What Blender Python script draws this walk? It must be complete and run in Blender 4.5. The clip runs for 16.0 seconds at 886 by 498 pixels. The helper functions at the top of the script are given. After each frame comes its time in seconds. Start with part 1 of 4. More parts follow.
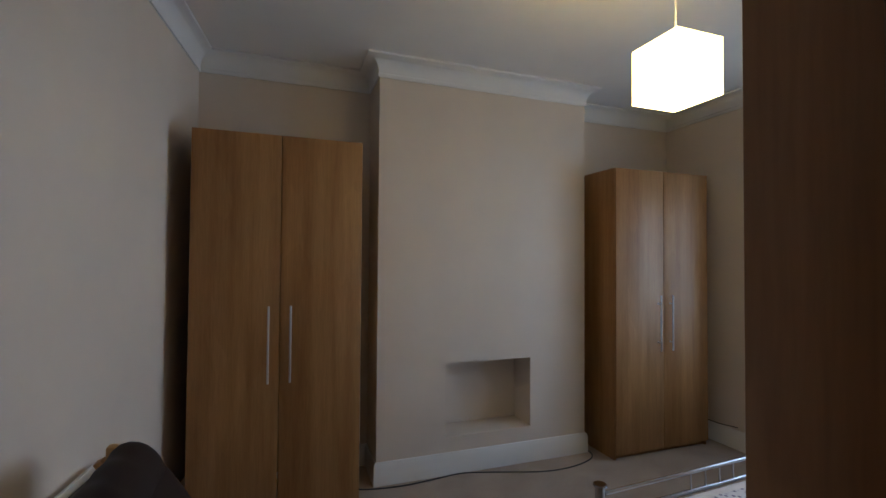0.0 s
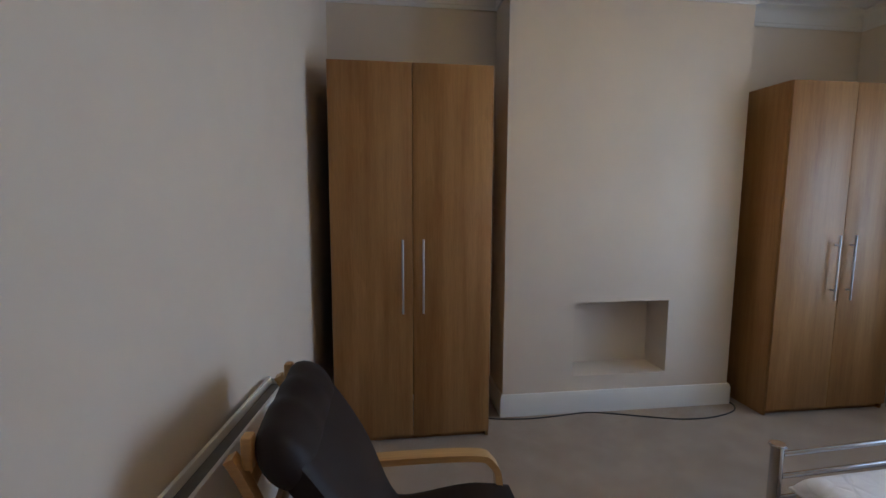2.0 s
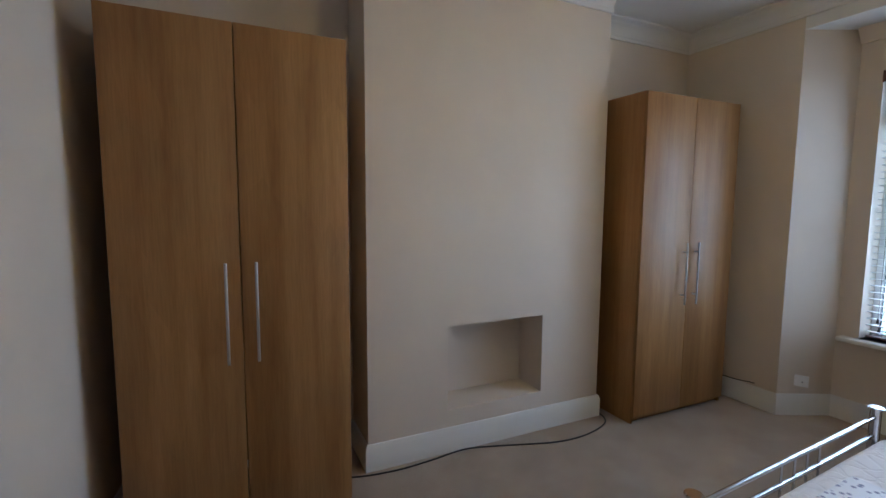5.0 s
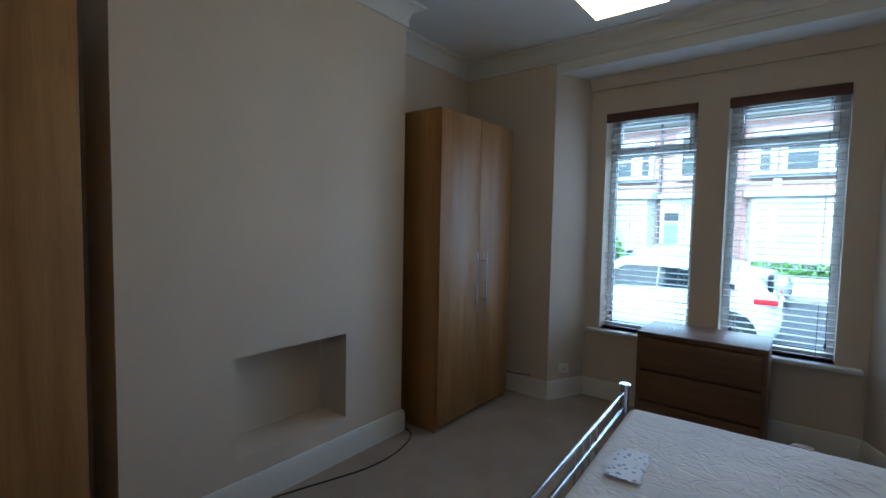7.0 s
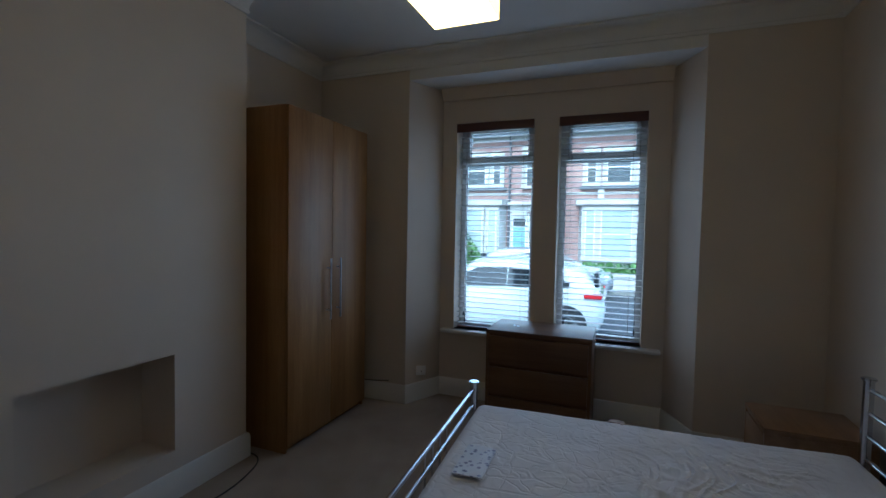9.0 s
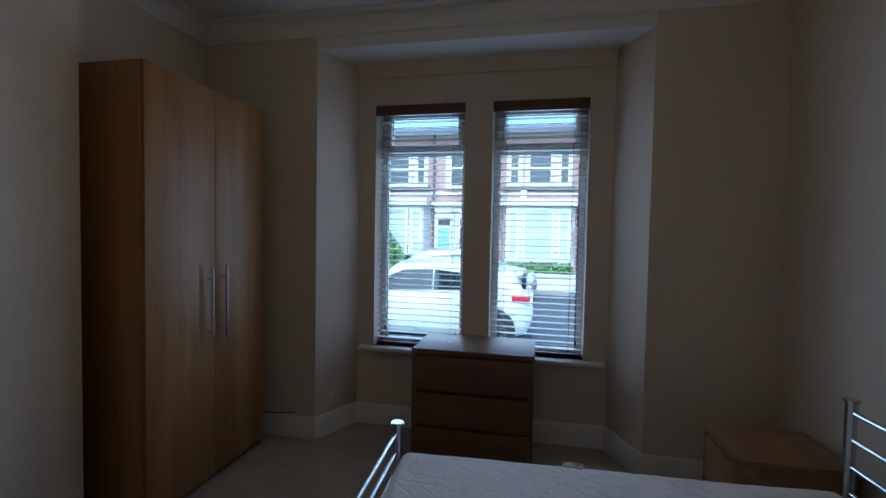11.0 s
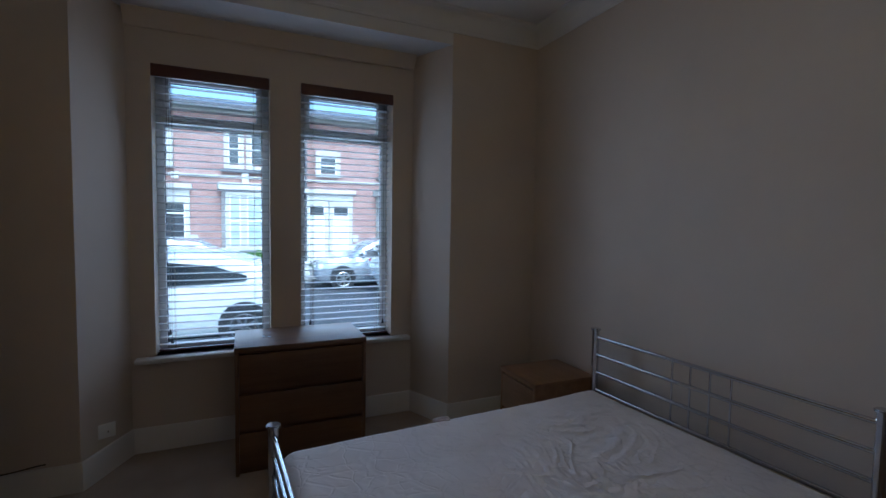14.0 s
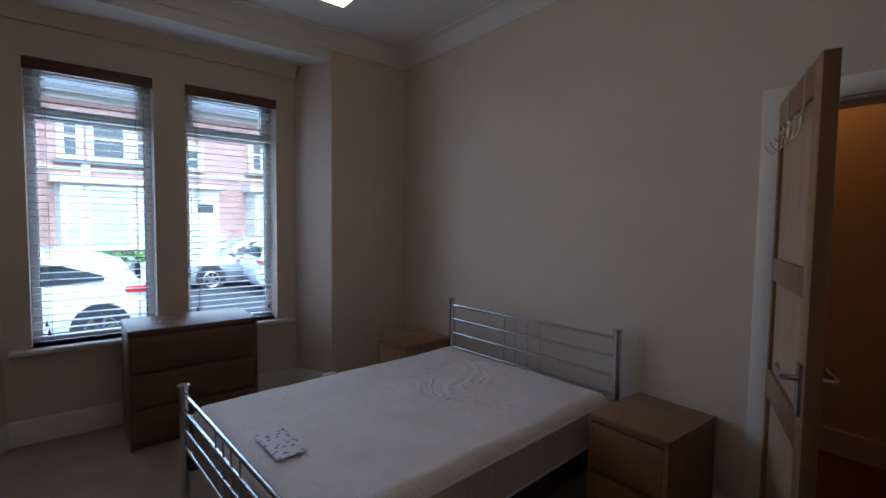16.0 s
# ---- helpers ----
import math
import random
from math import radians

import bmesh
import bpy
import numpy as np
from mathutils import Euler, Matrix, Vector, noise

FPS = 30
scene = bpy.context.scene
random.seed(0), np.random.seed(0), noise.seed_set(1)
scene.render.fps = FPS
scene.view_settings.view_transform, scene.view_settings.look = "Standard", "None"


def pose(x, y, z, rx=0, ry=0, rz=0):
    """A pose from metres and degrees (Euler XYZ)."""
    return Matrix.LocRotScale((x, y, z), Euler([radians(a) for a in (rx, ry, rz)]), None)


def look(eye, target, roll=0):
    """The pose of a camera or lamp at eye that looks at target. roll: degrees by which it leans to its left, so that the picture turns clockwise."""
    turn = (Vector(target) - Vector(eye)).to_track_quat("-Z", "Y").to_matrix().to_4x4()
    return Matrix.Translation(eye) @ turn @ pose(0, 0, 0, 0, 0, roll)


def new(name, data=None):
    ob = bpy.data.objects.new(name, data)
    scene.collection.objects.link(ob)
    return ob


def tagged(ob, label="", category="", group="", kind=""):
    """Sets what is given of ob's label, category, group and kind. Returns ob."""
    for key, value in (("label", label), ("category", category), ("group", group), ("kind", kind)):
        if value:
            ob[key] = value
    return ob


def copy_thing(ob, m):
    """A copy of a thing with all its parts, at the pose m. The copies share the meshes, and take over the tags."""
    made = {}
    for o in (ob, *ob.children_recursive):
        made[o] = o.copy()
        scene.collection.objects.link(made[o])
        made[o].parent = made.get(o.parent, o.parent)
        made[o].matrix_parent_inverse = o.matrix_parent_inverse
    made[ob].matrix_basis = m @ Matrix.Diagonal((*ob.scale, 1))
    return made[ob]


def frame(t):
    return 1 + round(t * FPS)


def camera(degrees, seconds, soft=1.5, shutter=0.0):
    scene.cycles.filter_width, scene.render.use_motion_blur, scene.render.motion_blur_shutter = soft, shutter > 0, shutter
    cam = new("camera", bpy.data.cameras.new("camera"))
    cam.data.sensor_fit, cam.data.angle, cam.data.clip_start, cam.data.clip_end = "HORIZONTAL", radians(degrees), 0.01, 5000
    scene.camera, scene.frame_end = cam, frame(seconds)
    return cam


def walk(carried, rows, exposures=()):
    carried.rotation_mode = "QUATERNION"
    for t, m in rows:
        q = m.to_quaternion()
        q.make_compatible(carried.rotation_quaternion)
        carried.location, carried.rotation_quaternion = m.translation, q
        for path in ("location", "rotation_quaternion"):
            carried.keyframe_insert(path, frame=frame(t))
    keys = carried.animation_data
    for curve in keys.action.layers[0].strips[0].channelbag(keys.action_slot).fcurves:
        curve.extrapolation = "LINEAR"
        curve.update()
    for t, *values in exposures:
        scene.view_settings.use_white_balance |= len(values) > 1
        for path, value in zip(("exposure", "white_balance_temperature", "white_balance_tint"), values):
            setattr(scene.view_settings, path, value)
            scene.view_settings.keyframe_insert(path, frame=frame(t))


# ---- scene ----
cam = camera(88.6, 16.0)
PATH = [
    (0, (-0.631, -3.212, 1.605), (0.045, -1.33, 1.65), 0.4),
    (0.5, (-0.684, -3.137, 1.658), (-0.239, -1.187, 1.633), 0.4),
    (1, (-0.72, -3.097, 1.635), (-0.386, -1.126, 1.574), 0.3),
    (1.5, (-0.764, -3.062, 1.598), (-0.47, -1.088, 1.461), 0.4),
    (2, (-0.799, -3.042, 1.573), (-0.544, -1.072, 1.345), 0.2),
    (2.5, (-0.806, -2.985, 1.588), (-0.609, -1.012, 1.33), 0.3),
    (3, (-0.794, -2.881, 1.598), (-0.501, -0.923, 1.315), 0.5),
    (3.5, (-0.789, -2.748, 1.593), (-0.319, -0.819, 1.351), 0.7),
    (6, (-0.602, -2.353, 1.551), (0.591, -0.754, 1.42), 0.8),
    (6.5, (-0.605, -2.275, 1.536), (0.817, -0.872, 1.445), 1.2),
    (7, (-0.597, -2.27, 1.543), (0.966, -1.027, 1.428), 1.1),
    (7.5, (-0.598, -2.269, 1.55), (1.067, -1.17, 1.407), 1.2),
    (8, (-0.59, -2.287, 1.553), (1.138, -1.287, 1.422), 1.2),
    (8.5, (-0.568, -2.312, 1.566), (1.229, -1.44, 1.475), 1.2),
    (9, (-0.514, -2.309, 1.547), (1.345, -1.575, 1.463), 1.1),
    (11.5, (0.167, -2.073, 1.545), (2.149, -1.818, 1.468), 1.2),
    (12, (0.236, -1.985, 1.564), (2.235, -1.995, 1.485), 1.3),
    (12.5, (0.216, -1.854, 1.543), (2.187, -2.184, 1.466), 1.1),
    (13, (0.153, -1.723, 1.53), (2.1, -2.167, 1.428), 1.0),
    (13.5, (0.077, -1.567, 1.547), (1.97, -2.19, 1.382), 0.8),
    (14, (-0.004, -1.397, 1.532), (1.823, -2.203, 1.419), 0.9),
    (14.5, (-0.105, -1.238, 1.525), (1.583, -2.309, 1.478), 0.9),
    (15, (-0.205, -1.152, 1.536), (1.405, -2.336, 1.471), 0.7),
    (15.5, (-0.354, -1.109, 1.515), (1.187, -2.384, 1.451), 0.8),
    (16, (-0.536, -1.089, 1.484), (1.009, -2.354, 1.371), 0.7),
]
walk(cam, [(t, look(eye, target, roll)) for t, eye, target, roll in PATH],
     [(0, 4.0, 5050, 13), (1.5, 4.3, 4980, 13), (3.5, 4.4, 5000, 13), (6, 4.42, 4880, 10), (7, 3.5, 4720, 7), (8, 2.86, 4690, 9), (9, 2.67, 4730, 10), (11.5, 2.76, 4770, 14), (14, 2.58, 4830, 17), (15, 2.68, 4880, 17), (16, 3.1, 5060, 19)])

# ---- light ----
world = bpy.data.worlds.new("sky")
scene.world = world
world.use_nodes = True
wn = world.node_tree
sky = wn.nodes.new("ShaderNodeTexSky")
sky.sky_type, sky.sun_disc = "NISHITA", False
sky.sun_elevation, sky.sun_rotation = radians(50), radians(-90)
sky.air_density, sky.dust_density = 1.0, 5.0
wn.links.new(sky.outputs[0], wn.nodes["Background"].inputs[0])
wn.nodes["Background"].inputs[1].default_value = 0.082

sun_data = bpy.data.lights.new("sun", "SUN")
sun_data.energy, sun_data.angle, sun_data.color = 0.16, radians(20), (1.0, 0.99, 0.97)
sun = new("sun", sun_data)
sun.matrix_world = look((0, 0, 20), (8.4, 0, 20 - 10))


def point_lamp(name, place, watts, colour, size):
    data = bpy.data.lights.new(name, "POINT")
    data.energy, data.color, data.shadow_soft_size = watts, colour, size
    ob = new(name, data)
    ob.location = place
    return ob


LAMP = (0.918, -1.768, 2.4)
point_lamp("pendant_bulb", LAMP, 0.08, (1.0, 0.68, 0.36), 0.04)


# sky light falling through the pair of bay windows and their blinds
window_data = bpy.data.lights.new("window_light", "AREA")
window_data.shape, window_data.size, window_data.size_y = "RECTANGLE", 2.7, 2.5
window_data.energy, window_data.color, window_data.spread = 8.0, (0.90, 0.95, 1.0), radians(180)
window_light = new("window_light", window_data)
window_light.matrix_world = look((4.15, -1.675, 1.85), (2.15, -1.675, 1.15))


def blind_glow(name, y):
    """Daylight scattered into the room by the pale slats of one blind."""
    data = bpy.data.lights.new(name, "AREA")
    data.shape, data.size, data.size_y = "RECTANGLE", 0.66, 1.8
    data.energy, data.color, data.spread = 0.29, (0.82, 0.92, 1.0), radians(180)
    new(name, data).matrix_world = look((3.475, y, 1.545), (1.475, y, 1.345))


blind_glow("blind_light_near", -1.222)
blind_glow("blind_light_far", -2.128)
point_lamp("hall_bulb", (0.3, -4.55, 2.45), 0.24, (1.0, 0.36, 0.07), 0.06)


# ---- materials ----
def material(name, colour, rough=0.6, metal=0.0, coat=0.0):
    m = bpy.data.materials.new(name)
    m.use_nodes = True
    b = m.node_tree.nodes["Principled BSDF"]
    b.inputs["Base Color"].default_value = (*colour, 1)
    b.inputs["Roughness"].default_value = rough
    b.inputs["Metallic"].default_value = metal
    b.inputs["Coat Weight"].default_value = coat
    return m, m.node_tree.nodes, m.node_tree.links, b


def coords(n, l, scale=(1, 1, 1), kind="Object"):
    tc = n.new("ShaderNodeTexCoord")
    mp = n.new("ShaderNodeMapping")
    mp.inputs["Scale"].default_value = scale
    l.new(tc.outputs[kind], mp.inputs[0])
    return mp.outputs[0]


def noise_tex(n, l, vec, scale, detail=4.0, rough=0.55):
    t = n.new("ShaderNodeTexNoise")
    t.inputs["Scale"].default_value, t.inputs["Detail"].default_value = scale, detail
    t.inputs["Roughness"].default_value = rough
    l.new(vec, t.inputs["Vector"])
    return t.outputs["Fac"]


def ramp(n, l, fac, stops):
    r = n.new("ShaderNodeValToRGB")
    while len(r.color_ramp.elements) < len(stops):
        r.color_ramp.elements.new(0.5)
    for e, (p, c) in zip(r.color_ramp.elements, stops):
        e.position, e.color = p, (*c, 1)
    l.new(fac, r.inputs[0])
    return r.outputs[0]


def bump(n, l, b, fac, strength, distance):
    k = n.new("ShaderNodeBump")
    k.inputs["Strength"].default_value, k.inputs["Distance"].default_value = strength, distance
    l.new(fac, k.inputs["Height"])
    l.new(k.outputs[0], b.inputs["Normal"])


def mixed(n, l, fac, a, b2, mode="MIX"):
    k = n.new("ShaderNodeMix")
    k.data_type, k.blend_type = "RGBA", mode
    for sock, v in ((k.inputs[0], fac), (k.inputs[6], a), (k.inputs[7], b2)):
        if isinstance(v, bpy.types.NodeSocket):
            l.new(v, sock)
        elif isinstance(v, float):
            sock.default_value = v
        else:
            sock.default_value = (*v, 1)
    return k.outputs[2]


def paint(name, colour, rough=0.75, vary=0.05, relief=0.15, grain=90):
    """Rolled wall paint: faint patches, faint orange peel."""
    m, n, l, b = material(name, colour, rough)
    v = coords(n, l)
    lo = tuple(c * (1 - vary) for c in colour)
    hi = tuple(min(1, c * (1 + vary * 0.6)) for c in colour)
    l.new(ramp(n, l, noise_tex(n, l, v, 1.7, 5), [(0.3, lo), (0.7, hi)]), b.inputs["Base Color"])
    bump(n, l, b, noise_tex(n, l, v, grain, 3), relief, 0.002)
    return m


def timber(name, dark, light, along="Z", rough=0.4, scale=1.0, strips=0.0, spec=0.5):
    """Veneer: long stretched grain, broad staves, fine pores."""
    m, n, l, b = material(name, light, rough)
    st = {"X": (0.5, 9, 9), "Y": (9, 0.5, 9), "Z": (9, 9, 0.5)}[along]
    v = coords(n, l, tuple(a * scale for a in st))
    broad = noise_tex(n, l, v, 1.3, 6, 0.6)
    fine = noise_tex(n, l, coords(n, l, tuple(a * scale * 5 for a in st)), 3.0, 3)
    c = ramp(n, l, broad, [(0.3, dark), (0.5, tuple((a + d) / 2 for a, d in zip(dark, light))), (0.72, light)])
    f = ramp(n, l, fine, [(0.35, (0.86, 0.85, 0.84)), (0.6, (1, 1, 1))])
    c = mixed(n, l, 0.8, c, f, "MULTIPLY")
    if strips:
        sv = coords(n, l, {"X": (0.6, 1, 0), "Y": (1, 0.6, 0), "Z": (1, 0, 0.35)}[along])
        vor = n.new("ShaderNodeTexVoronoi")
        vor.inputs["Scale"].default_value = strips
        l.new(sv, vor.inputs["Vector"])
        sh = n.new("ShaderNodeSeparateColor")
        l.new(vor.outputs["Color"], sh.inputs[0])
        c = mixed(n, l, 0.5, c, ramp(n, l, sh.outputs[0], [(0.0, (0.82, 0.8, 0.76)), (1.0, (1, 1, 1))]), "MULTIPLY")
    l.new(c, b.inputs["Base Color"])
    rr = n.new("ShaderNodeMapRange")
    rr.inputs[3].default_value, rr.inputs[4].default_value = rough * 0.85, rough * 1.2
    l.new(broad, rr.inputs[0])
    l.new(rr.outputs[0], b.inputs["Roughness"])
    b.inputs["Specular IOR Level"].default_value = spec
    bump(n, l, b, fine, 0.08, 0.001)
    return m


def metal(name, colour, rough, grain=40):
    m, n, l, b = material(name, colour, rough, 1.0)
    f = noise_tex(n, l, coords(n, l), grain, 3)
    rr = n.new("ShaderNodeMapRange")
    rr.inputs[3].default_value, rr.inputs[4].default_value = rough * 0.7, rough * 1.4
    l.new(f, rr.inputs[0])
    l.new(rr.outputs[0], b.inputs["Roughness"])
    return m


def plain(name, colour, rough=0.5, vary=0.08, scale=12, metal_=0.0, coat=0.0):
    m, n, l, b = material(name, colour, rough, metal_, coat)
    f = noise_tex(n, l, coords(n, l), scale, 4)
    l.new(ramp(n, l, f, [(0.3, tuple(c * (1 - vary) for c in colour)), (0.7, tuple(min(1, c * (1 + vary)) for c in colour))]), b.inputs["Base Color"])
    return m


def glow(name, colour, strength, rough=0.6, emit=None):
    m, n, l, b = material(name, colour, rough)
    b.inputs["Emission Color"].default_value = (*(emit or colour), 1)
    b.inputs["Emission Strength"].default_value = strength
    return m


CREAM = paint("cream wall paint", (0.635, 0.55, 0.452))
CEIL = paint("white ceiling paint", (0.74, 0.73, 0.71), 0.85)
GLOSS = paint("white gloss woodwork", (0.73, 0.71, 0.67), 0.35, 0.03, 0.05, 30)
OAK = timber("oak veneer", (0.25, 0.12, 0.034), (0.40, 0.22, 0.074), "Z", 0.46, strips=7.0, spec=0.4)
BROWNX = timber("brown oak veneer crosswise", (0.20, 0.105, 0.045), (0.33, 0.185, 0.085), "X", 0.35, strips=5.0)
DOORWOOD = timber("stained pine door", (0.17, 0.085, 0.034), (0.28, 0.15, 0.062), "Z", 0.4)
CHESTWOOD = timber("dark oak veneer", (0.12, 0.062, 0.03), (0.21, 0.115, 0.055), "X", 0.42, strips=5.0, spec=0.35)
BIRCH = timber("bent birch", (0.5, 0.28, 0.09), (0.66, 0.41, 0.16), "X", 0.35)
PANELWOOD = timber("pale door panel", (0.34, 0.22, 0.12), (0.46, 0.32, 0.2), "Z", 0.5)
FLOORWOOD = timber("hall floorboards", (0.16, 0.06, 0.025), (0.27, 0.11, 0.045), "X", 0.35)
CHROME = metal("chrome", (0.62, 0.63, 0.66), 0.12)
STEEL = metal("brushed steel", (0.5, 0.49, 0.48), 0.3)
PVC = plain("white window plastic", (0.78, 0.78, 0.77), 0.3, 0.03)
SLAT = plain("painted slat", (0.56, 0.55, 0.53), 0.35, 0.04)
PELMET = timber("dark red wood pelmet", (0.07, 0.022, 0.015), (0.13, 0.045, 0.03), "Y", 0.35)
# cords seen against the window: their backlit darkness is put into the colour
CORD = plain("backlit-dark cord", (0.22, 0.19, 0.15), 0.8)
BLACK = plain("black rubber", (0.02, 0.02, 0.022), 0.5)
LEATHER, n, l, b = material("dark brown leather", (0.018, 0.0125, 0.0115), 0.55)
b.inputs["Specular IOR Level"].default_value = 0.25
bump(n, l, b, noise_tex(n, l, coords(n, l), 160, 3), 0.25, 0.002)
RADIATOR = paint("radiator enamel", (0.76, 0.74, 0.68), 0.35, 0.03, 0.03, 30)
# radiator fins, with the shade between the two panels put into the grey
GAP_SHADE = plain("shaded grille steel", (0.16, 0.15, 0.14), 0.7)

CARPET, n, l, b = material("beige carpet", (0.42, 0.35, 0.27), 0.95)
v = coords(n, l)
tuft = noise_tex(n, l, v, 260, 3, 0.7)
pile = noise_tex(n, l, v, 3.5, 5)
c1 = ramp(n, l, pile, [(0.3, (0.36, 0.278, 0.20)), (0.7, (0.45, 0.36, 0.272))])
l.new(mixed(n, l, 0.6, c1, ramp(n, l, tuft, [(0.3, (0.6, 0.6, 0.6)), (0.65, (1, 1, 1))]), "MULTIPLY"), b.inputs["Base Color"])
bump(n, l, b, tuft, 0.6, 0.006)
b.inputs["Sheen Weight"].default_value = 0.2

TICKING, n, l, b = material("white quilted ticking", (0.66, 0.64, 0.63), 0.75)
v = coords(n, l)
l.new(ramp(n, l, noise_tex(n, l, v, 4, 5), [(0.3, (0.80, 0.765, 0.76)), (0.65, (0.88, 0.85, 0.85))]), b.inputs["Base Color"])
def stitched(vec, scale, wide):
    wv = n.new("ShaderNodeTexVoronoi")
    wv.feature, wv.inputs["Scale"].default_value = "DISTANCE_TO_EDGE", scale
    wv.inputs["Randomness"].default_value = 0.75
    l.new(vec, wv.inputs["Vector"])
    st = n.new("ShaderNodeMapRange")
    st.interpolation_type = "SMOOTHSTEP"
    st.inputs[2].default_value = wide
    l.new(wv.outputs["Distance"], st.inputs[0])
    return st.outputs[0]


bent = mixed(n, l, 0.16, coords(n, l, (1.0, 0.55, 0.4)), noise_tex(n, l, v, 5, 2), "ADD")
quilt = n.new("ShaderNodeMath")
quilt.operation = "MULTIPLY"
l.new(stitched(bent, 11.0, 0.09), quilt.inputs[0])
l.new(stitched(mixed(n, l, 0.2, coords(n, l, (0.6, 1.0, 0.4)), noise_tex(n, l, v, 4, 2), "ADD"), 6.0, 0.03), quilt.inputs[1])
bump(n, l, b, quilt.outputs[0], 0.42, 0.004)

SHADE, n, l, b = material("white fabric lampshade", (0.85, 0.8, 0.68), 0.8)
b.inputs["Emission Color"].default_value = (1.0, 0.64, 0.14, 1)
weave = noise_tex(n, l, coords(n, l, (1, 1, 1)), 180, 2)
bump(n, l, b, weave, 0.2, 0.001)
b.inputs["Emission Strength"].default_value = 0.6
DIFFUSER = glow("glowing diffuser", (0.9, 0.88, 0.8), 0.5, emit=(1.0, 0.86, 0.62))

GLASS, n, l, b = material("window glass", (1, 1, 1), 0.0)
n.remove(b)
gt = n.new("ShaderNodeBsdfTransparent")
gt.inputs[0].default_value = (0.87, 0.97, 0.955, 1)
gg = n.new("ShaderNodeBsdfGlossy")
gg.inputs["Roughness"].default_value = 0.02
gm = n.new("ShaderNodeMixShader")
fr = n.new("ShaderNodeFresnel")
fr.inputs[0].default_value = 1.3
l.new(fr.outputs[0], gm.inputs[0])
l.new(gt.outputs[0], gm.inputs[1])
l.new(gg.outputs[0], gm.inputs[2])
l.new(gm.outputs[0], n["Material Output"].inputs[0])

BRICK, n, l, b = material("red brick", (0.36, 0.13, 0.09), 0.85)
bt = n.new("ShaderNodeTexBrick")
for k, val in (("Scale", 1.0), ("Brick Width", 0.225), ("Row Height", 0.075), ("Mortar Size", 0.006)):
    bt.inputs[k].default_value = val
bt.inputs["Color1"].default_value, bt.inputs["Color2"].default_value = (0.40, 0.22, 0.185, 1), (0.32, 0.17, 0.145, 1)
bt.inputs["Mortar"].default_value = (0.42, 0.36, 0.31, 1)
tc = n.new("ShaderNodeTexCoord")
sx, cx = n.new("ShaderNodeSeparateXYZ"), n.new("ShaderNodeCombineXYZ")
l.new(tc.outputs["Object"], sx.inputs[0])
l.new(sx.outputs[1], cx.inputs[0])
l.new(sx.outputs[2], cx.inputs[1])
l.new(cx.outputs[0], bt.inputs["Vector"])
l.new(mixed(n, l, 0.5, bt.outputs["Color"], ramp(n, l, noise_tex(n, l, tc.outputs["Object"], 1.2, 5), [(0.3, (0.7, 0.7, 0.7)), (0.7, (1, 1, 1))]), "MULTIPLY"), b.inputs["Base Color"])
bump(n, l, b, bt.outputs["Fac"], -0.3, 0.01)

STONE = paint("painted stone dressings", (0.52, 0.5, 0.46), 0.8, 0.1)
SLATE = plain("roof slate", (0.11, 0.12, 0.14), 0.6, 0.25, 5)
ASPHALT = plain("asphalt", (0.055, 0.056, 0.06), 0.85, 0.25, 30)
PAVING = plain("concrete paving", (0.28, 0.27, 0.25), 0.85, 0.15, 6)
HEDGE = plain("privet leaves", (0.10, 0.19, 0.045), 0.5, 0.5, 14)
PANE_FAR = plain("far window pane", (0.05, 0.06, 0.07), 0.08, 0.1)
NET = plain("net-curtained pane", (0.38, 0.44, 0.43), 0.2, 0.15, 3)
DOOR_BLUE = plain("pale teal front door", (0.20, 0.34, 0.36), 0.4)
DOOR_DARK = plain("dark front door", (0.03, 0.032, 0.038), 0.35)
DOOR_WHITE = plain("white front door", (0.72, 0.72, 0.70), 0.4)
# gutters, downpipes and dark rims; also colours the shadow strip under the sills
IRON_SHADE = plain("dark weathered ironwork and sill shadow", (0.09, 0.09, 0.10), 0.6)
CAR_WHITE = plain("white car paint", (0.6, 0.62, 0.61), 0.2, 0.02, coat=1.0)
CAR_SILVER = plain("silver car paint", (0.42, 0.44, 0.47), 0.25, 0.03, metal_=0.5, coat=1.0)
CAR_GLASS = plain("tinted car glass", (0.012, 0.014, 0.016), 0.05, 0.0)
TYRE = plain("tyre rubber", (0.02, 0.02, 0.02), 0.8)
RED_LENS = plain("red lamp lens", (0.45, 0.015, 0.02), 0.15, 0.05)
CLEAR_LENS = plain("clear lamp lens", (0.6, 0.62, 0.64), 0.1, 0.05)


# ---- building helpers ----
def box(bm, x0, x1, y0, y1, z0, z1, bevel=0.0, seg=2):
    r = bmesh.ops.create_cube(bm, size=1)
    vs = r["verts"]
    for v in vs:
        v.co = Vector(((x0 + x1) / 2 + v.co.x * (x1 - x0), (y0 + y1) / 2 + v.co.y * (y1 - y0), (z0 + z1) / 2 + v.co.z * (z1 - z0)))
    if bevel:
        es = list({e for v in vs for e in v.link_edges})
        bmesh.ops.bevel(bm, geom=es, offset=bevel, segments=seg, affect="EDGES", profile=0.5)
    return bm


def boxes(*rows, bevel=0.0):
    bm = bmesh.new()
    for r in rows:
        box(bm, *r, bevel=bevel)
    return bm


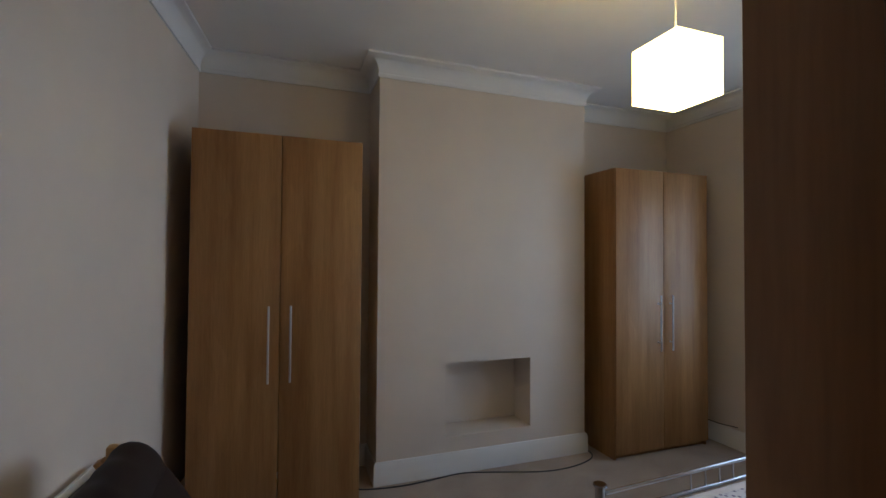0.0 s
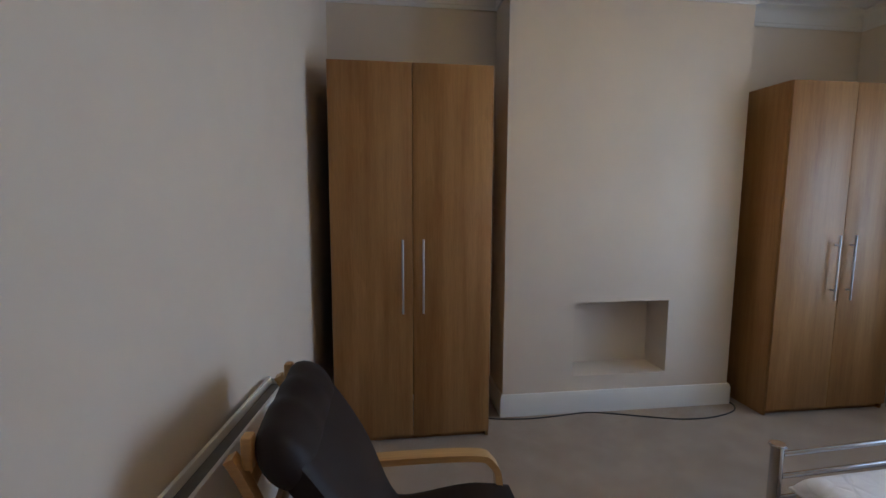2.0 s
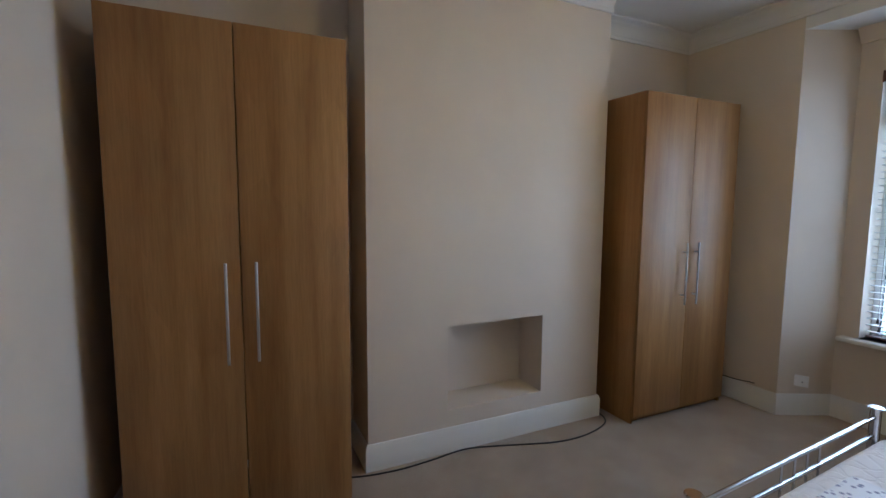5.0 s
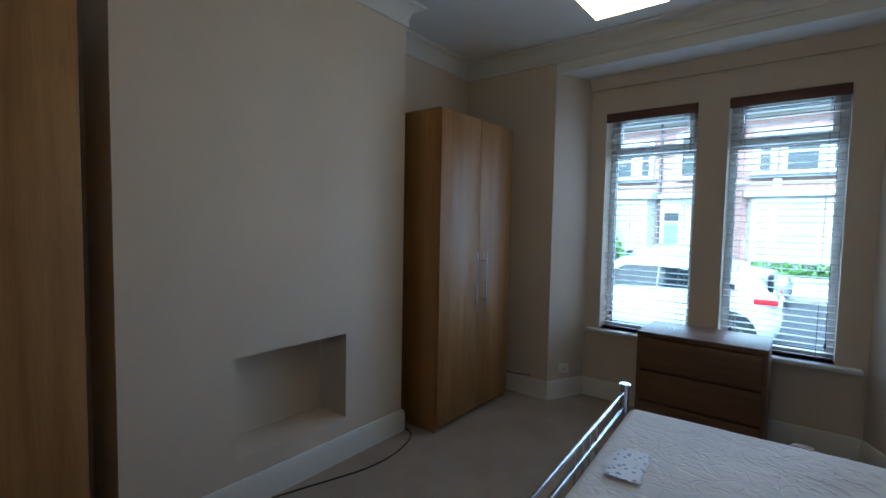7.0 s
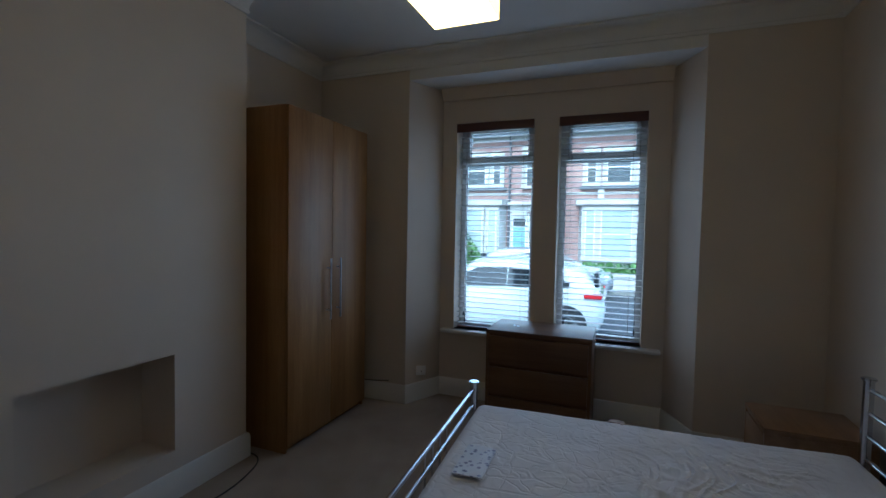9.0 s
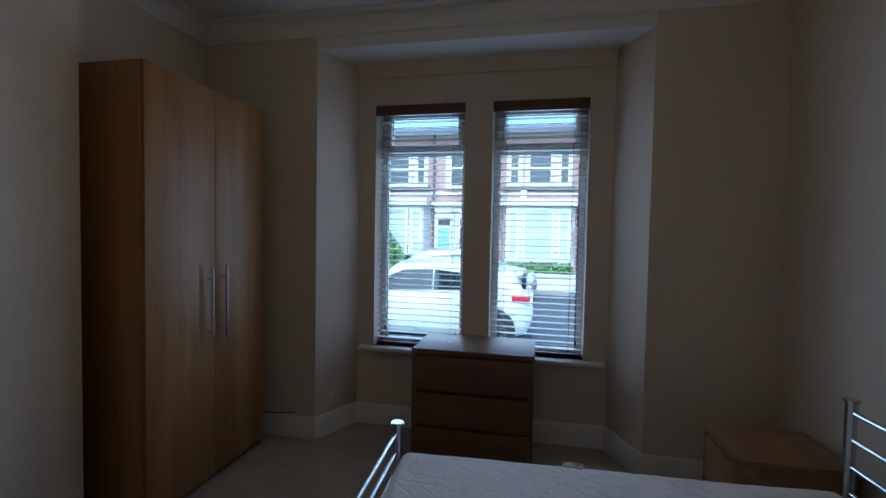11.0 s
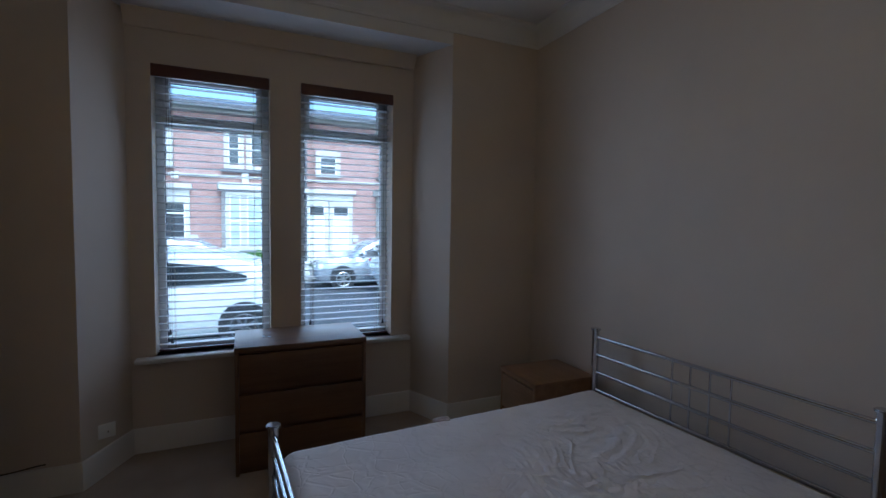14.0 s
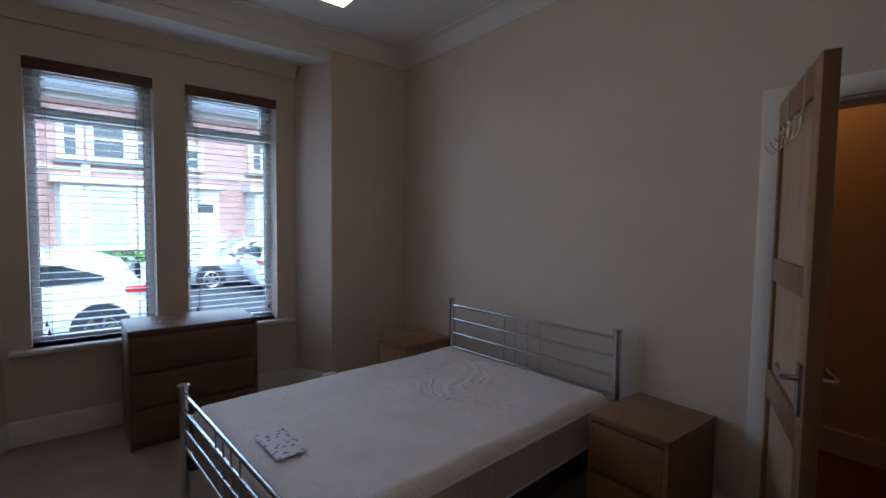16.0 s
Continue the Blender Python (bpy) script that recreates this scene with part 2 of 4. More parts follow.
def prism(pts, z0, z1, bm=None):
    bm = bm or bmesh.new()
    lo = [bm.verts.new((x, y, z0)) for x, y in pts]
    hi = [bm.verts.new((x, y, z1)) for x, y in pts]
    k = len(pts)
    for i in range(k):
        bm.faces.new((lo[i], lo[(i + 1) % k], hi[(i + 1) % k], hi[i]))
    bm.faces.new(hi)
    bm.faces.new(lo[::-1])
    bmesh.ops.recalc_face_normals(bm, faces=bm.faces)
    return bm


def rod(bm, a, b2, r, seg=16, r2=None):
    a, b2 = Vector(a), Vector(b2)
    d = b2 - a
    m = Matrix.Translation((a + b2) / 2) @ d.to_track_quat("Z", "Y").to_matrix().to_4x4()
    bmesh.ops.create_cone(bm, cap_ends=True, segments=seg, radius1=r, radius2=r if r2 is None else r2, depth=d.length, matrix=m)
    return bm


def tube(bm, pts, r, seg=8):
    """A round cable along points."""
    pts = [Vector(p) for p in pts]
    rings = []
    for i, p in enumerate(pts):
        d = (pts[min(i + 1, len(pts) - 1)] - pts[max(i - 1, 0)]).normalized()
        side = d.cross(Vector((0, 0, 1)))
        side = side.normalized() if side.length > 0.01 else Vector((1, 0, 0))
        up = side.cross(d)
        rings.append([bm.verts.new(p + r * (math.cos(2 * math.pi * k / seg) * side + math.sin(2 * math.pi * k / seg) * up)) for k in range(seg)])
    for a, b2 in zip(rings, rings[1:]):
        for k in range(seg):
            bm.faces.new((a[k], a[(k + 1) % seg], b2[(k + 1) % seg], b2[k]))
    bm.faces.new(rings[0][::-1])
    bm.faces.new(rings[-1])
    return bm


def spline(pts, steps=8):
    """Catmull-Rom through points."""
    pts = [Vector(p) for p in pts]
    out = []
    for i in range(len(pts) - 1):
        p0, p1, p2, p3 = pts[max(i - 1, 0)], pts[i], pts[i + 1], pts[min(i + 2, len(pts) - 1)]
        for k in range(steps):
            t = k / steps
            out.append(0.5 * (2 * p1 + (p2 - p0) * t + (2 * p0 - 5 * p1 + 4 * p2 - p3) * t * t + (3 * p1 - p0 - 3 * p2 + p3) * t ** 3))
    return out + [pts[-1]]


def run(bm, path, profile, closed=False):
    """A moulding: profile points (into the room, up) swept along a plan path with mitred corners; the room lies to the left."""
    k = len(path)
    rings = []
    for i in range(k):
        p = Vector(path[i])
        a = Vector(path[i - 1]) if closed or i else None
        c = Vector(path[(i + 1) % k]) if closed or i < k - 1 else None
        d1 = (p - a).normalized() if a is not None else (c - p).normalized()
        d2 = (c - p).normalized() if c is not None else d1
        n1, n2 = Vector((-d1.y, d1.x)), Vector((-d2.y, d2.x))
        m = (n1 + n2) / (1 + n1.dot(n2))
        rings.append([bm.verts.new((p.x + m.x * d, p.y + m.y * d, z)) for d, z in profile])
    q = len(profile)
    for i in range(k if closed else k - 1):
        a, c = rings[i], rings[(i + 1) % k]
        for j in range(q):
            bm.faces.new((a[j], c[j], c[(j + 1) % q], a[(j + 1) % q]))
    if not closed:
        bm.faces.new(rings[0])
        bm.faces.new(rings[-1][::-1])
    bmesh.ops.recalc_face_normals(bm, faces=bm.faces)
    return bm


def ribbon(bm, pts, y0, y1, thick, bevel=0.0):
    """A bent strip: a line of (x, z) points, given width in y and thickness."""
    k = len(pts)
    rings = []
    for i, (x, z) in enumerate(pts):
        a, c = pts[max(i - 1, 0)], pts[min(i + 1, k - 1)]
        d = Vector((c[0] - a[0], c[1] - a[1])).normalized()
        nx, nz = -d.y * thick / 2, d.x * thick / 2
        rings.append([bm.verts.new(q) for q in ((x + nx, y0, z + nz), (x + nx, y1, z + nz), (x - nx, y1, z - nz), (x - nx, y0, z - nz))])
    for a, c in zip(rings, rings[1:]):
        for j in range(4):
            bm.faces.new((a[j], a[(j + 1) % 4], c[(j + 1) % 4], c[j]))
    bm.faces.new(rings[0][::-1])
    bm.faces.new(rings[-1])
    bmesh.ops.recalc_face_normals(bm, faces=bm.faces)
    return bm


def mesh_of(name, bm, mat, smooth=False):
    me = bpy.data.meshes.new(name)
    bmesh.ops.recalc_face_normals(bm, faces=bm.faces)
    bm.to_mesh(me)
    bm.free()
    me.materials.append(mat)
    if smooth:
        me.polygons.foreach_set("use_smooth", [True] * len(me.polygons))
        me.set_sharp_from_angle(angle=radians(38))
    return me


def part(name, bm, mat, parent=None, label="", smooth=True):
    ob = new(name, mesh_of(name, bm, mat, smooth))
    ob.parent = parent
    if label:
        ob["label"] = label
    return ob


def thing(name, m, label, category, group=""):
    ob = new(name)
    ob.matrix_world = m
    ob.empty_display_size = 0.1
    return tagged(ob, label, category, group)


def structure(name, bm, mat, label="", category=""):
    ob = part(name, bm, mat)
    return tagged(ob, label, category, "", "structure")


def carved(x0, x1, y0, y1, z0, z1, holes):
    """One solid block with box-shaped holes (x0, x1, y0, y1, z0, z1) cut out of it."""
    cuts = []
    for k, (a, c) in enumerate(((x0, x1), (y0, y1), (z0, z1))):
        cuts.append(sorted({a, c} | {v for h in holes for v in h[2 * k:2 * k + 2] if a < v < c}))
    size = [len(c) - 1 for c in cuts]

    def solid(i):
        if any(q < 0 or q >= size[k] for k, q in enumerate(i)):
            return False
        m = [(cuts[k][q] + cuts[k][q + 1]) / 2 for k, q in enumerate(i)]
        return not any(all(h[2 * k] < m[k] < h[2 * k + 1] for k in range(3)) for h in holes)

    bm, made = bmesh.new(), {}

    def vert(i):
        if i not in made:
            made[i] = bm.verts.new([cuts[k][q] for k, q in enumerate(i)])
        return made[i]

    for i in np.ndindex(*size):
        if not solid(i):
            continue
        for k in range(3):
            for s in (0, 1):
                nb = list(i)
                nb[k] += 2 * s - 1
                if solid(nb):
                    continue
                u, w = (k + 1) % 3, (k + 2) % 3
                loop = []
                for du, dw in ((0, 0), (1, 0), (1, 1), (0, 1)):
                    p = list(i)
                    p[k] += s
                    p[u] += du
                    p[w] += dw
                    loop.append(vert(tuple(p)))
                bm.faces.new(loop)
    bmesh.ops.recalc_face_normals(bm, faces=bm.faces)
    return bm


# ---- the room ----
CH = 3.06
ROOM = [(-1.60, -3.55), (3.07, -3.55), (3.07, 0.36), (1.795, 0.36), (1.795, 0.0), (0.03, 0.0), (0.03, 0.36), (-1.185, 0.36)]
structure("floor", boxes((-1.9, 3.75, -3.72, 0.7, -0.15, 0.0)), CARPET, "beige cut-pile carpet over the whole bedroom", "floor")
structure("ceiling", boxes((-1.9, 3.75, -3.8, 0.7, CH, CH + 0.2)), CEIL, "plain white plaster ceiling", "ceiling")
structure("wall_north", boxes((-1.9, 3.07, 0.36, 0.62, 0, CH)), CREAM, "cream painted chimney-side wall", "wall")
structure("wall_west", prism([(-1.185, 0.36), (-1.60, -3.55), (-1.9, -3.55), (-1.9, 0.36)], 0, CH), CREAM, "cream painted side wall with the radiator", "wall")
DX0, DX1, DH = -0.69, 0.09, 2.03
structure("wall_south", carved(-1.9, 3.07, -3.72, -3.55, 0, CH, [(DX0, DX1, -4, -3, -1, DH)]), CREAM,
          "cream painted wall behind the bed, pierced by the doorway", "wall")
NX0, NX1, NZ0, NZ1 = 0.549, 1.276, 0.275, 0.822
structure("chimney_breast", carved(0.03, 1.795, 0, 0.358, 0, CH, [(NX0, NX1, -1, 0.27, NZ0, NZ1)]), CREAM, "cream chimney breast with an open square niche", "wall")
W = ((-0.868, -1.576), (-1.783, -2.472))
SZ, HZ = 0.63, 2.515
structure("wall_east", prism([(3.07, 0.62), (3.07, -0.555), (3.44, -0.73), (3.70, -0.73), (3.70, 0.62)], -0.5, CH), CREAM, "cream wall and splayed reveal beside the bay", "wall")
structure("wall_east_far", prism([(3.07, -3.72), (3.70, -3.72), (3.70, -2.64), (3.44, -2.64), (3.07, -2.81)], -0.5, CH), CREAM, "cream wall and splayed reveal beside the bay", "wall")
structure("wall_bay", carved(3.44, 3.70, -2.64, -0.73, -0.5, 2.83, [(3, 4, c, a, SZ, HZ) for a, c in W]), CREAM, "cream bay wall round the two windows", "wall")
structure("ceiling_bay", boxes((3.07, 3.75, -2.81, -0.555, 2.83, CH)), CEIL, "dropped plaster soffit over the bay", "ceiling")

corn = [(0, CH), (0, 2.915), (0.012, 2.915), (0.015, 2.938), (0.01, 2.944)] + [(0.085 - 0.073 * math.cos(a * math.pi / 16), 2.95 + 0.09 * math.sin(a * math.pi / 16)) for a in range(1, 9)] + [(0.1, 3.046), (0.1, CH)]
structure("cornice", run(bmesh.new(), ROOM, corn, True), CEIL, "moulded white plaster cornice", "cornice")
structure("cornice_bay", run(bmesh.new(), [(3.44, -2.64), (3.44, -0.73)], [(0, 2.83), (0, 2.73), (0.02, 2.73), (0.03, 2.76), (0.06, 2.80), (0.07, 2.83)]), CREAM, "moulded cornice over the bay windows", "cornice")
skirt = [(0, 0), (0.02, 0), (0.02, 0.135), (0.016, 0.142), (0.016, 0.15), (0.008, 0.162), (0, 0.162)]
base_path = [(DX1 + 0.085, -3.55), (3.07, -3.55), (3.07, -2.81), (3.44, -2.64), (3.44, -0.73), (3.07, -0.555), (3.07, 0.36), (1.795, 0.36), (1.795, 0.0),
             (0.03, 0.0), (0.03, 0.36), (-1.185, 0.36), (-1.60, -3.55), (DX0 - 0.085, -3.55)]
structure("baseboard", run(bmesh.new(), base_path, skirt), GLOSS, "white gloss skirting board", "baseboard")

# ---- the doorway and hall ----
structure("door_frame", boxes((DX0, DX0 + 0.025, -3.72, -3.55, 0, DH), (DX1 - 0.025, DX1, -3.72, -3.55, 0, DH), (DX0, DX1, -3.72, -3.55, DH - 0.025, DH),
          (DX0 - 0.08, DX0 + 0.012, -3.55, -3.53, 0, DH + 0.07), (DX1 - 0.012, DX1 + 0.08, -3.55, -3.53, 0, DH + 0.07), (DX0 + 0.012, DX1 - 0.012, -3.55, -3.53, DH - 0.012, DH + 0.07), bevel=0.003),
          GLOSS, "white painted door lining and architrave", "trim")
HALL = paint("hall wall paint", (0.70, 0.60, 0.44))
structure("floor_hall", boxes((-1.9, 2.6, -5.1, -3.72, -0.15, -0.004)), FLOORWOOD, "red-brown boarded hall floor", "floor")
for name, b3 in (("wall_hall_south", (-1.9, 2.6, -5.1, -4.95)), ("wall_hall_west", (-2.0, -1.9, -5.1, -3.72)), ("wall_hall_east", (2.6, 2.7, -5.1, -3.72))):
    structure(name, boxes((*b3, 0, 2.7)), HALL, "warm-lit hall wall", "wall")
structure("ceiling_hall", boxes((-2.0, 2.7, -5.1, -3.72, 2.7, 2.8)), CEIL, "white hall ceiling", "ceiling")
structure("baseboard_hall", boxes((-1.9, 2.6, -4.95, -4.93, 0, 0.16)), GLOSS, "white hall skirting", "baseboard")


def door_leaf():
    a = math.degrees(math.atan2(0.698, -0.295))
    d = thing("door", pose(0.105, -3.59, 0.008, 0, 0, a), "stained wooden panelled door standing open into the room", "door")
    w, h, t = 0.76, 2.02, 0.044
    # local x runs from the hinge to the free edge; +y and -y are the faces
    part("stile", boxes((0, 0.1, -t / 2, t / 2, 0, h), bevel=0.002), DOORWOOD, d)
    part("stile", boxes((w - 0.1, w, -t / 2, t / 2, 0, h), bevel=0.002), DOORWOOD, d)
    for z0, z1 in ((0, 0.2), (0.72, 0.84), (1.24, 1.34), (h - 0.11, h)):
        part("rail", boxes((0.1, w - 0.1, -t / 2, t / 2, z0, z1), bevel=0.002), DOORWOOD, d)
    for z0, z1 in ((0.2, 0.72), (0.84, 1.24), (1.34, h - 0.11)):
        part("panel", boxes((0.1, w - 0.1, -0.008, 0.008, z0, z1)), PANELWOOD, d, "paler recessed panel")
    for s in (-1, 1):
        bm = boxes((w - 0.075, w - 0.035, s * t / 2, s * (t / 2 + 0.008), 0.86, 1.03), bevel=0.002)
        rod(bm, (w - 0.055, s * t / 2, 0.98), (w - 0.055, s * (t / 2 + 0.05), 0.98), 0.009)
        pts = spline([(w - 0.055, s * (t / 2 + 0.05), 0.98), (w - 0.1, s * (t / 2 + 0.053), 0.983), (w - 0.14, s * (t / 2 + 0.05), 0.98), (w - 0.175, s * (t / 2 + 0.048), 0.99)], 4)
        tube(bm, pts, 0.009, 10)
        part("lever_handle", bm, STEEL, d, "satin chrome lever handle")
    for z in (0.25, 1.75):
        bm = rod(bmesh.new(), (-0.004, -0.024, z - 0.045), (-0.004, -0.024, z + 0.045), 0.006)
        part("hinge", bm, STEEL, d)
    return d


leaf = door_leaf()


# over-door hook rack: white wire straps with a rail of hooks
def hook_rack():
    a = math.degrees(math.atan2(0.698, -0.295))
    r = thing("over_door_hooks", pose(0.105, -3.59, 0.008, 0, 0, a), "thin wire hook rack hung over the open door", "hook rack")
    y = -0.028
    for x in (0.28, 0.56):
        part("strap", boxes((x - 0.007, x + 0.007, y - 0.002, y, 1.85, 2.026), (x - 0.007, x + 0.007, y, 0.028, 2.0225, 2.026), (x - 0.007, x + 0.007, 0.0245, 0.0275, 1.99, 2.026)), STEEL, r)
    part("rail", rod(bmesh.new(), (0.22, y - 0.006, 1.87), (0.62, y - 0.006, 1.87), 0.005), STEEL, r)
    for i in range(4):
        x = 0.24 + i * 0.11
        pts = spline([(x, y - 0.006, 1.89), (x, y - 0.012, 1.81), (x, y - 0.04, 1.78), (x, y - 0.065, 1.81)], 4)
        part("hook", tube(bmesh.new(), pts, 0.003, 6), STEEL, r)


hook_rack()


# ---- windows ----
def window(k, y1, y0):
    """y0 < y1; frame in the outer half of the reveal."""
    w = tagged(new("window_%d" % k), "white plastic window with a small top-hung light", "window", "", "structure")
    xf0, xf1 = 3.60, 3.66
    f, ft, tr, zt = 0.045, 0.03, 0.022, 2.177
    part("window_frame", boxes((xf0, xf1, y0, y0 + f, SZ, HZ), (xf0, xf1, y1 - f, y1, SZ, HZ), (xf0, xf1, y0 + f, y1 - f, SZ, SZ + f), (xf0, xf1, y0 + f, y1 - f, HZ - ft, HZ),
         (xf0, xf1, y0 + f, y1 - f, zt - tr, zt + tr), bevel=0.004), PVC, w)
    s = 0.036
    a0, a1, b0, b1 = y0 + f, y1 - f, zt + tr, HZ - ft
    part("opening_light", boxes((xf0 - 0.018, xf1 - 0.01, a0, a0 + s, b0, b1), (xf0 - 0.018, xf1 - 0.01, a1 - s, a1, b0, b1),
         (xf0 - 0.018, xf1 - 0.01, a0 + s, a1 - s, b0, b0 + s), (xf0 - 0.018, xf1 - 0.01, a0 + s, a1 - s, b1 - s, b1), bevel=0.004), PVC, w)
    yc = (y0 + y1) / 2
    hb = boxes((xf0 - 0.035, xf0 - 0.018, yc - 0.02, yc + 0.02, b0 + 0.004, b0 + 0.032), (xf0 - 0.05, xf0 - 0.035, yc - 0.02, yc + 0.11, b0 + 0.01, b0 + 0.028), bevel=0.004)
    part("window_handle", hb, STEEL, w, "grey window handle")
    for x0, p0, p1, z0, z1 in ((3.625, a0, a1, SZ + f, zt - tr), (3.615, a0 + s, a1 - s, b0 + s, b1 - s)):
        g = part("pane", boxes((x0 + 0.003, x0 + 0.009, p0, p1, z0, z1)), GLASS, w, smooth=False)
        g.visible_shadow = False
        e = 0.006
        part("gasket", boxes((x0 - 0.004, x0 + 0.0025, p0, p0 + e, z0, z1), (x0 - 0.004, x0 + 0.0025, p1 - e, p1, z0, z1),
             (x0 - 0.004, x0 + 0.0025, p0 + e, p1 - e, z0, z0 + e), (x0 - 0.004, x0 + 0.0025, p0 + e, p1 - e, z1 - e, z1)), BLACK, w, "thin black glazing gasket", smooth=False)
    return w


for k, (a, c) in enumerate(W):
    window(k + 1, a, c)
structure("window_sill", boxes((3.37, 3.605, -2.615, -0.757, SZ - 0.032, SZ), bevel=0.01), GLOSS, "white painted window board with rounded nose", "sill")


def blind(y1, y0, label):
    b = thing("venetian_blind", pose(3.53, (y0 + y1) / 2, 0), label, "blind", "blinds at the bay windows")
    hw = (y1 - y0) / 2 - 0.006
    part("pelmet", boxes((-0.11, -0.095, -hw - 0.004, hw + 0.004, HZ - 0.078, HZ - 0.001), bevel=0.003), PELMET, b, "dark red-brown wooden pelmet")
    part("headrail", boxes((-0.03, 0.03, -hw, hw, HZ - 0.05, HZ - 0.004)), SLAT, b)
    z0, z1, k = SZ + 0.03, HZ - 0.085, 37
    part("bottom_rail", boxes((-0.012, 0.012, -hw, hw, z0 - 0.026, z0 - 0.01), bevel=0.003), PELMET, b, "dark wooden bottom rail")
    ribbon_bm = bmesh.new()
    ribbon(ribbon_bm, [(-0.0245, -0.0015), (-0.012, 0.0012), (0, 0.002), (0.012, 0.0012), (0.0245, -0.0015)], -hw, hw, 0.003)
    me = mesh_of("slat", ribbon_bm, SLAT)
    for i in range(k):
        s = new("slat", me)
        s.parent = b
        s.matrix_basis = pose(0, 0, z0 + (z1 - z0) * (i + 0.5) / k, 0, 1 + 1.2 * math.sin(i * 2.3), 0)
    for y in (-hw * 0.72, hw * 0.72):
        bm = bmesh.new()
        for x in (-0.0275, 0.0275):
            rod(bm, (x, y, z0 - 0.02), (x, y, HZ - 0.05), 0.0016, 5)
        part("ladder_cord", bm, CORD, b)
    for y, zl in ((hw * 0.8, 0.79), (hw * 0.8 - 0.012, 0.73), (-hw * 0.86, 0.76)):
        bm = rod(bmesh.new(), (-0.034, y, zl), (-0.034, y, HZ - 0.06), 0.0016, 5)
        part("pull_cord", bm, CORD, b)
        bm = rod(bmesh.new(), (-0.034, y, zl - 0.035), (-0.034, y, zl), 0.010, 10, 0.004)
        part("tassel", bm, BLACK, b, "small dark wooden tassel")
    return b


blind(W[0][0], W[0][1], "cream wooden venetian blind with open slats and dark pelmet")
blind(W[1][0], W[1][1], "cream wooden venetian blind with open slats and dark pelmet")


# ---- wardrobes ----
def wardrobe(x0, yf, label):
    w, d, h = 0.99, 0.59, 2.36
    o = thing("wardrobe", pose(x0, yf, 0), label, "wardrobe", "pair of wardrobes in the alcoves")
    t = 0.018
    part("side_panel", boxes((0, t, 0.021, d, 0, h), bevel=0.001), OAK, o)
    part("side_panel", boxes((w - t, w, 0.021, d, 0, h), bevel=0.001), OAK, o)
    part("top_panel", boxes((t, w - t, 0.021, d, h - t, h)), OAK, o)
    part("back_panel", boxes((t, w - t, d - 0.012, d, 0.06, h - t)), OAK, o)
    part("plinth", boxes((t, w - t, 0.05, 0.066, 0, 0.075)), OAK, o)
    for i, (a, c, hx) in enumerate(((0.0015, w / 2 - 0.002, w / 2 - 0.063), (w / 2 + 0.002, w - 0.0015, w / 2 + 0.063))):
        door = part("door", boxes((a, c, 0, 0.019, 0.045, h - 0.002), bevel=0.0015), OAK, o)
        bm = rod(bmesh.new(), (hx, -0.036, 0.855), (hx, -0.036, 1.315), 0.0065)
        for z in (0.925, 1.245):
            rod(bm, (hx, -0.036, z), (hx, 0.0, z), 0.005, 10)
        part("handle", bm, STEEL, door, "brushed steel bar handle")
    return o


wardrobe(-1.122, -0.268, "tall two-door oak-veneer wardrobe with steel bar handles")
wardrobe(1.918, -0.24, "tall two-door oak-veneer wardrobe catching window light")


# ---- chest and bedside tables ----
def chest(m, w, d, h, drawers, label, name, category, veneer, top):
    """Front faces local -y; x across."""
    o = thing(name, m, label, category, "matching oak bedroom furniture")
    t = 0.022
    part("side_panel", boxes((0, t, 0, d, 0, h - 0.03), bevel=0.0015), veneer, o)
    part("side_panel", boxes((w - t, w, 0, d, 0, h - 0.03), bevel=0.0015), veneer, o)
    part("top", boxes((-0.002, w + 0.002, -0.003, d, h - 0.03, h), bevel=0.002), top, o, "smooth oak-veneer top")
    part("back_panel", boxes((t, w - t, d - 0.01, d, 0.03, h - 0.03)), veneer, o)
    part("plinth", boxes((t, w - t, 0.03, 0.045, 0, 0.06)), veneer, o)
    z, z1 = 0.045, h - 0.034
    step = (z1 - z) / drawers
    for i in range(drawers):
        part("drawer", boxes((t + 0.002, w - t - 0.002, -0.001, 0.018, z + i * step + 0.002, z + (i + 1) * step - (0.022 if i < drawers - 1 else 0.012)), bevel=0.0015), veneer, o)
        part("finger_groove", boxes((t + 0.002, w - t - 0.002, 0.022, 0.03, z + (i + 1) * step - 0.03, z + (i + 1) * step)), veneer, o)
    return o


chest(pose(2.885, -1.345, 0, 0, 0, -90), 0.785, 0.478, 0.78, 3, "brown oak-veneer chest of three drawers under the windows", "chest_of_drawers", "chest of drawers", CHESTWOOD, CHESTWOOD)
chest(pose(2.665, -3.03, 0, 0, 0, 180), 0.40, 0.47, 0.55, 2, "light oak bedside table with two drawers by the corner", "bedside_table", "bedside table", BROWNX, BROWNX)
chest(pose(0.715, -3.07, 0, 0, 0, 178), 0.40, 0.47, 0.55, 2, "oak bedside table with two drawers by the door", "bedside_table", "bedside table", BROWNX, BROWNX)

for k, (x, y, a) in enumerate(((3.115, -1.515, 20), (3.10, -1.548, 60))):
    sc = part("paper_scrap", ribbon(bmesh.new(), [(-0.009, 0.0), (-0.003, 0.002), (0.004, 0.0015), (0.01, 0.004)], -0.007, 0.007, 0.0015), PVC)
    sc.matrix_world = pose(x, y, 0.7812, 0, 0, a)
    tagged(sc, "tiny white paper scrap on the chest of drawers", "scrap", "scraps on the chest")

